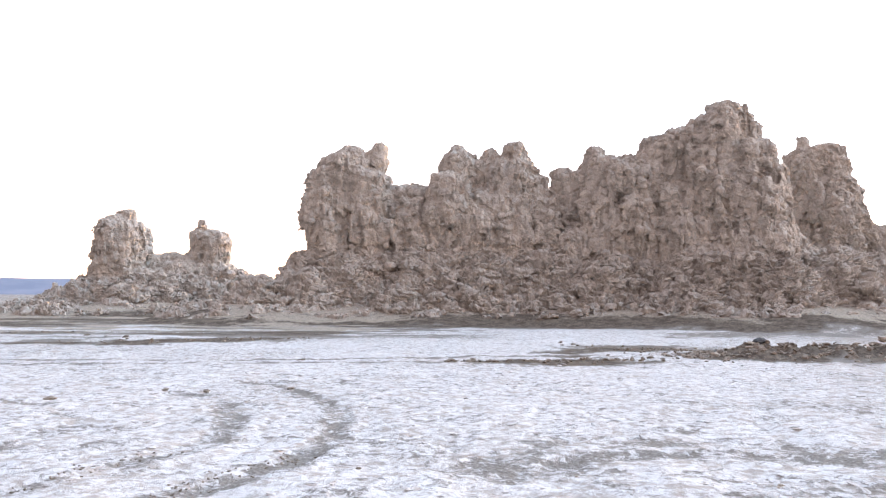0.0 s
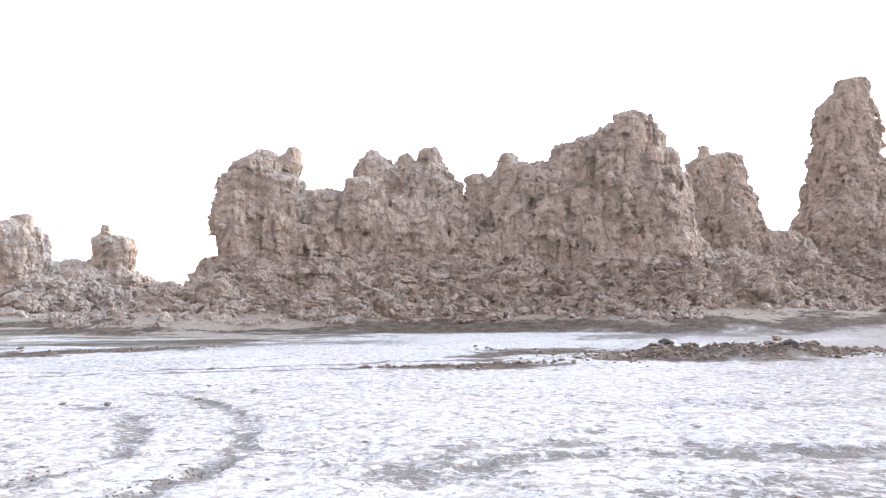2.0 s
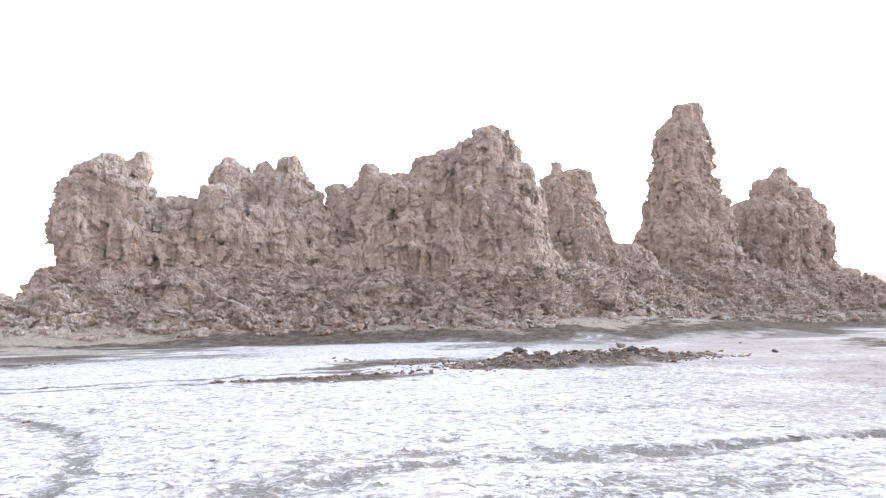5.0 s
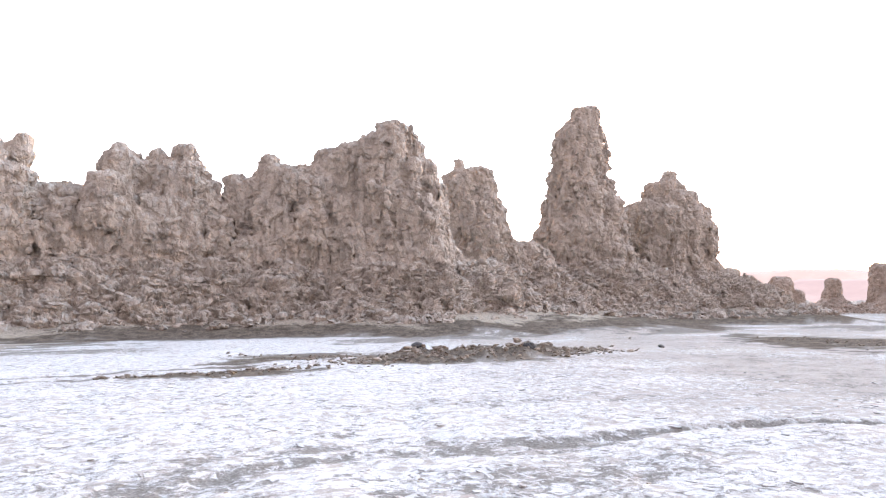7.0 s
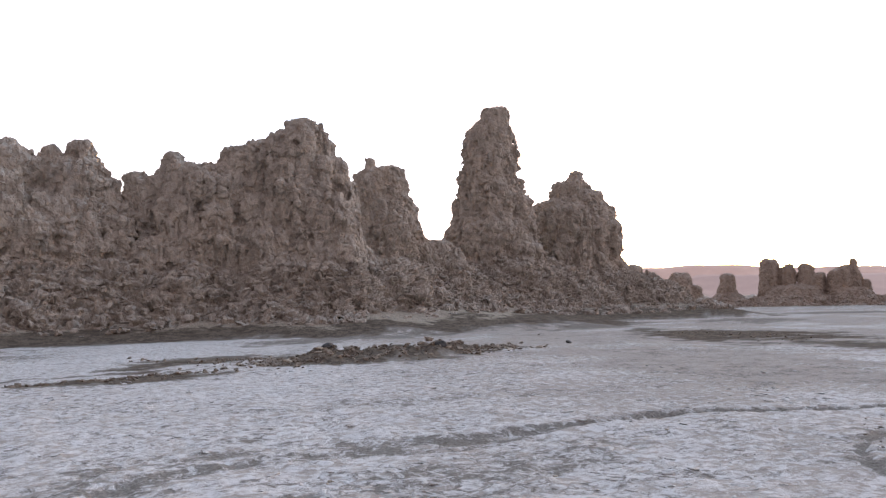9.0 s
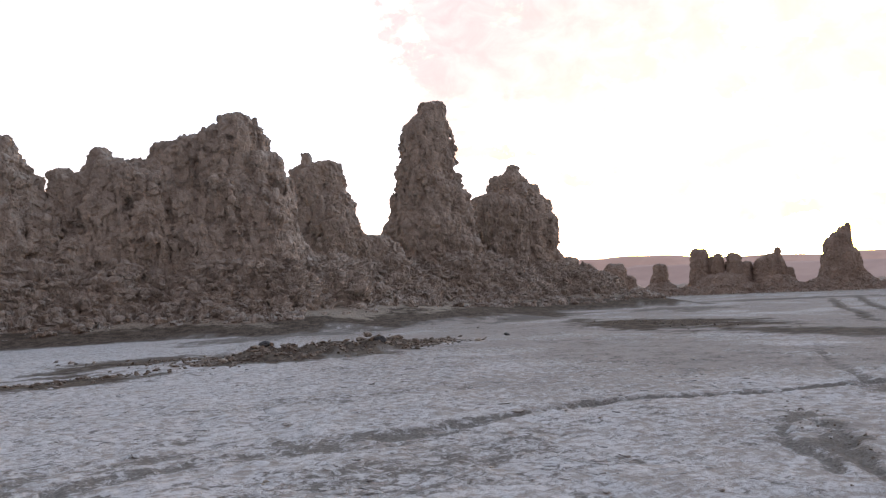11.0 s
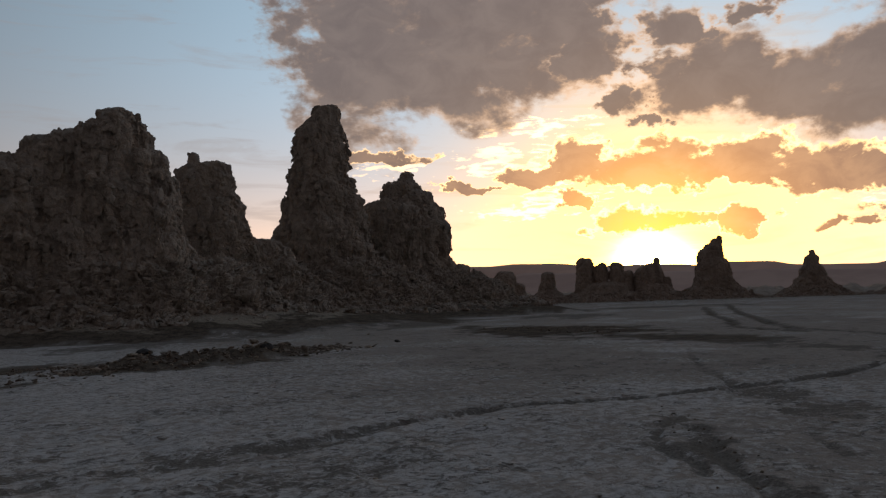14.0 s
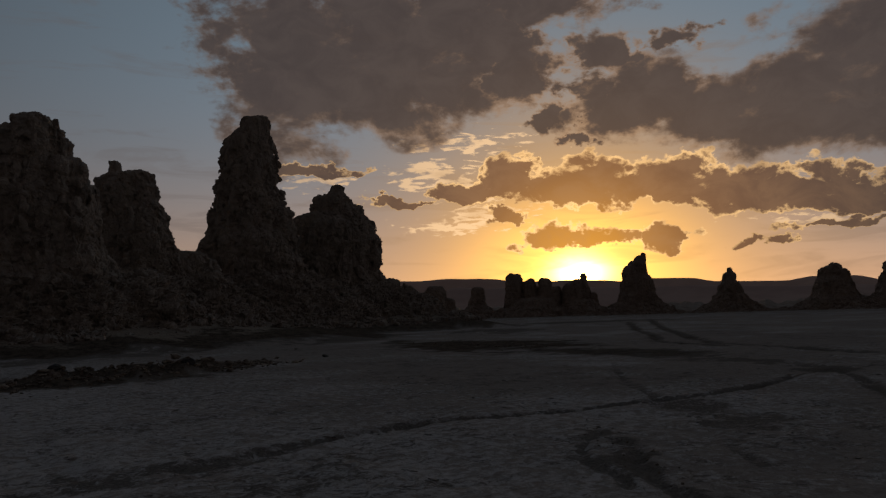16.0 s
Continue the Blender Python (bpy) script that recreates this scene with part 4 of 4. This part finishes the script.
# the low bank of dug-up clods and stones out on the flat
for i in range(285):
    u, v = rng.uniform(-1, 1), rng.normal() * 0.55
    x, y = 10.8 + 4.8 * u - 0.3 * v, 20.0 + 0.8 * u + 1.6 * v * (1 - 0.45 * abs(u))
    size = rng.choice([0.10, 0.16, 0.24, 0.34], p=[0.34, 0.34, 0.23, 0.09])
    if rng.rand() < 0.16:
        put_stone("clod", PALE, x, y, size, "pale grey-brown slab in a bank of rubble", "stone", "bank of clods and stones", 0.3)
    else:
        put_stone("clod", CLODS, x, y, size, "grey-brown clod of hardened mud in a low bank", "stone", "bank of clods and stones", 0.3)
for x, y, size in ((7.9, 21.0, 0.50), (8.75, 20.3, 0.62), (12.0, 19.4, 0.48), (10.1, 20.9, 0.28), (13.4, 20.7, 0.26)):
    put_stone("dark_stone", BASALT, x, y, size, "dark grey rounded stone in a bank of clods", "stone", "dark stones in the bank", 0.3)
put_stone("upright_stone", BLOCKS, 12.2, 20.5, 0.3, "upright grey-brown tufa lump on a bank of clods", "stone", "", 0.0, ground_at(12.2, 20.5) + 0.1)
put_stone("lone_stone", BASALT, 18.1, 20.7, 0.24, "lone dark stone lying on the white salt", "stone", "", 0.05)
for x, y, size in ((-2.3, 12.2, 0.16), (-3.05, 17.2, 0.17), (0.35, 17.1, 0.2), (-4.2, 11.9, 0.14), (-3.5, 11.7, 0.12), (-5.4, 10.7, 0.16), 
                   (-0.65, 6.6, 0.07), (-2.0, 5.7, 0.08), (-1.75, 6.0, 0.06), (-12.6, 27.5, 0.3), (-10.4, 25.5, 0.2), (-11.5, 26.5, 0.15), (6.4, 19.1, 0.14), (22.0, 27.2, 0.14),
                   (16.7, 26.4, 0.14), (26.8, 22.5, 0.16), (5.1, 3.3, 0.05)):
    put_stone("clod", CLODS, x, y, size, "small brown clod lying loose on the salt crust", "stone", "clods on the salt crust")

for x, y, size in ((2.8, 6.15, 0.08), (2.73, 6.05, 0.05), (4.5, 5.2, 0.05), (1.2, 6.4, 0.04), (6.9, 6.1, 0.05)):
    put_stone("pale_stone", PALE, x, y, size, "small pale stone lying on the salt crust", "stone", "pale stones on the salt crust", 0.3)

# the thin ends of the bank, and crumbs round it
places = []
for (ax, ay), (bx, by), many, loose in (((4.2, 24.6), (7.2, 20.0), 40, 0.5), ((1.2, 17.1), (5.6, 17.8), 40, 0.3), ((15.0, 21.4), (16.6, 22.0), 30, 0.2), ((-16.6, 29.0), (-13.6, 29.9), 40, 0.3),
                                       ((24.6, 15.5), (28.6, 24.5), 90, 0.9), ((5.4, 21.0), (8.6, 21.2), 120, 0.6), ((6.2, 19.2), (15.4, 20.8), 1000, 0.7), ((-2.2, 5.6), (-1.25, 7.2), 60, 0.09), ((-3.3, 5.8), (-2.5, 7.4), 40, 0.1), ((-11.5, 23), (-4, 26.8), 70, 0.5), ((0.4, 17.1), (5.2, 18.4), 120, 0.12), ((9.5, 5.3), (6.0, 2.4), 40, 0.16)):
    for i in range(many):
        u = rng.rand()
        places.append((ax + u * (bx - ax) + rng.normal() * loose, ay + u * (by - ay) + rng.normal() * loose, 0.02 + 0.15 * rng.rand() ** 2 * min(1.0, max(0.12, (math.hypot(ax, ay) / 17) ** 4))))
places = np.array(places)
heights, *_ = ground_look(places[:, 0], places[:, 1])
out, faces, n = [], [], 0
for (x, y, size), z in zip(places, heights):
    co, q = CHIPS[rng.randint(len(CHIPS))]
    turn = np.array(Euler(rng.uniform(-0.6, 0.6, 3) * (1, 1, 5)).to_matrix())
    out.append(co @ turn.T * size + (x, y, z + 0.1 * size))
    faces.append(q + n)
    n += len(co)
thing("strewn_clods", mesh_from("strewn_clods", np.concatenate(out), np.concatenate(faces), MUD_CLOD, False), "crumbs of dark mud strewn over the salt crust", "clods", kind="stuff")

# crumbs of salt crust
places = []
while len(places) < 1500:
    a, r = radians(rng.uniform(-24, 86)), 3.2 * math.exp(rng.rand() * 1.75)
    x, y = r * math.sin(a), r * math.cos(a)
    if noise.noise((x * 0.5, y * 0.5, 3.0)) + 0.6 * noise.noise((x * 1.6, y * 1.6, 8.0)) > rng.uniform(-0.1, 0.5):
        places.append((x, y, 0.025 + 0.085 * rng.rand() ** 2.5))
places = np.array(places)
heights, *_ = ground_look(places[:, 0], places[:, 1])
out, faces, n = [], [], 0
for (x, y, size), z in zip(places, heights):
    co, q = CHIPS[rng.randint(len(CHIPS))]
    turn = np.array(Euler(rng.uniform(-0.25, 0.25, 3) * (1, 1, 12)).to_matrix())
    out.append((co * (1.5, 1.2, 0.55)) @ turn.T * size + (x, y, z))
    faces.append(q + n)
    n += len(co)
thing("salt_crumbs", mesh_from("salt_crumbs", np.concatenate(out), np.concatenate(faces), SALT_LUMP, False), "whitish flakes of salt crust strewn over the flat", "salt crust", kind="stuff")

# blocks fallen from the rocks
bpy.context.view_layer.update()
solid = bpy.context.evaluated_depsgraph_get()
count = 0
while count < 220:
    x, y = rng.uniform(-34, 62), rng.uniform(36, 62)
    d = float(foot_distance(ROCKS, np.array([x]), np.array([y]))[0])
    ahead = float(foot_distance(ROCKS, np.array([x * 0.93]), np.array([y * 0.93]))[0])
    if not (0.6 < d < 5.4 and ahead > d + 0.2) or rng.rand() < (d - 0.6) / 6.0:
        continue
    size = rng.choice([0.22, 0.34, 0.5, 0.75], p=[0.42, 0.38, 0.17, 0.03])
    hit, place, normal, *_ = scene.ray_cast(solid, (x, y, 4.5), (0, 0, -1))
    if not hit or normal.z < 0.35 or place.z > 3.6:
        continue
    put_stone("fallen_block", BLOCKS, x, y, size, "angular grey-brown tufa block fallen onto the rubble slope", "stone", "fallen tufa blocks", 0.45, place.z)
    count += 1
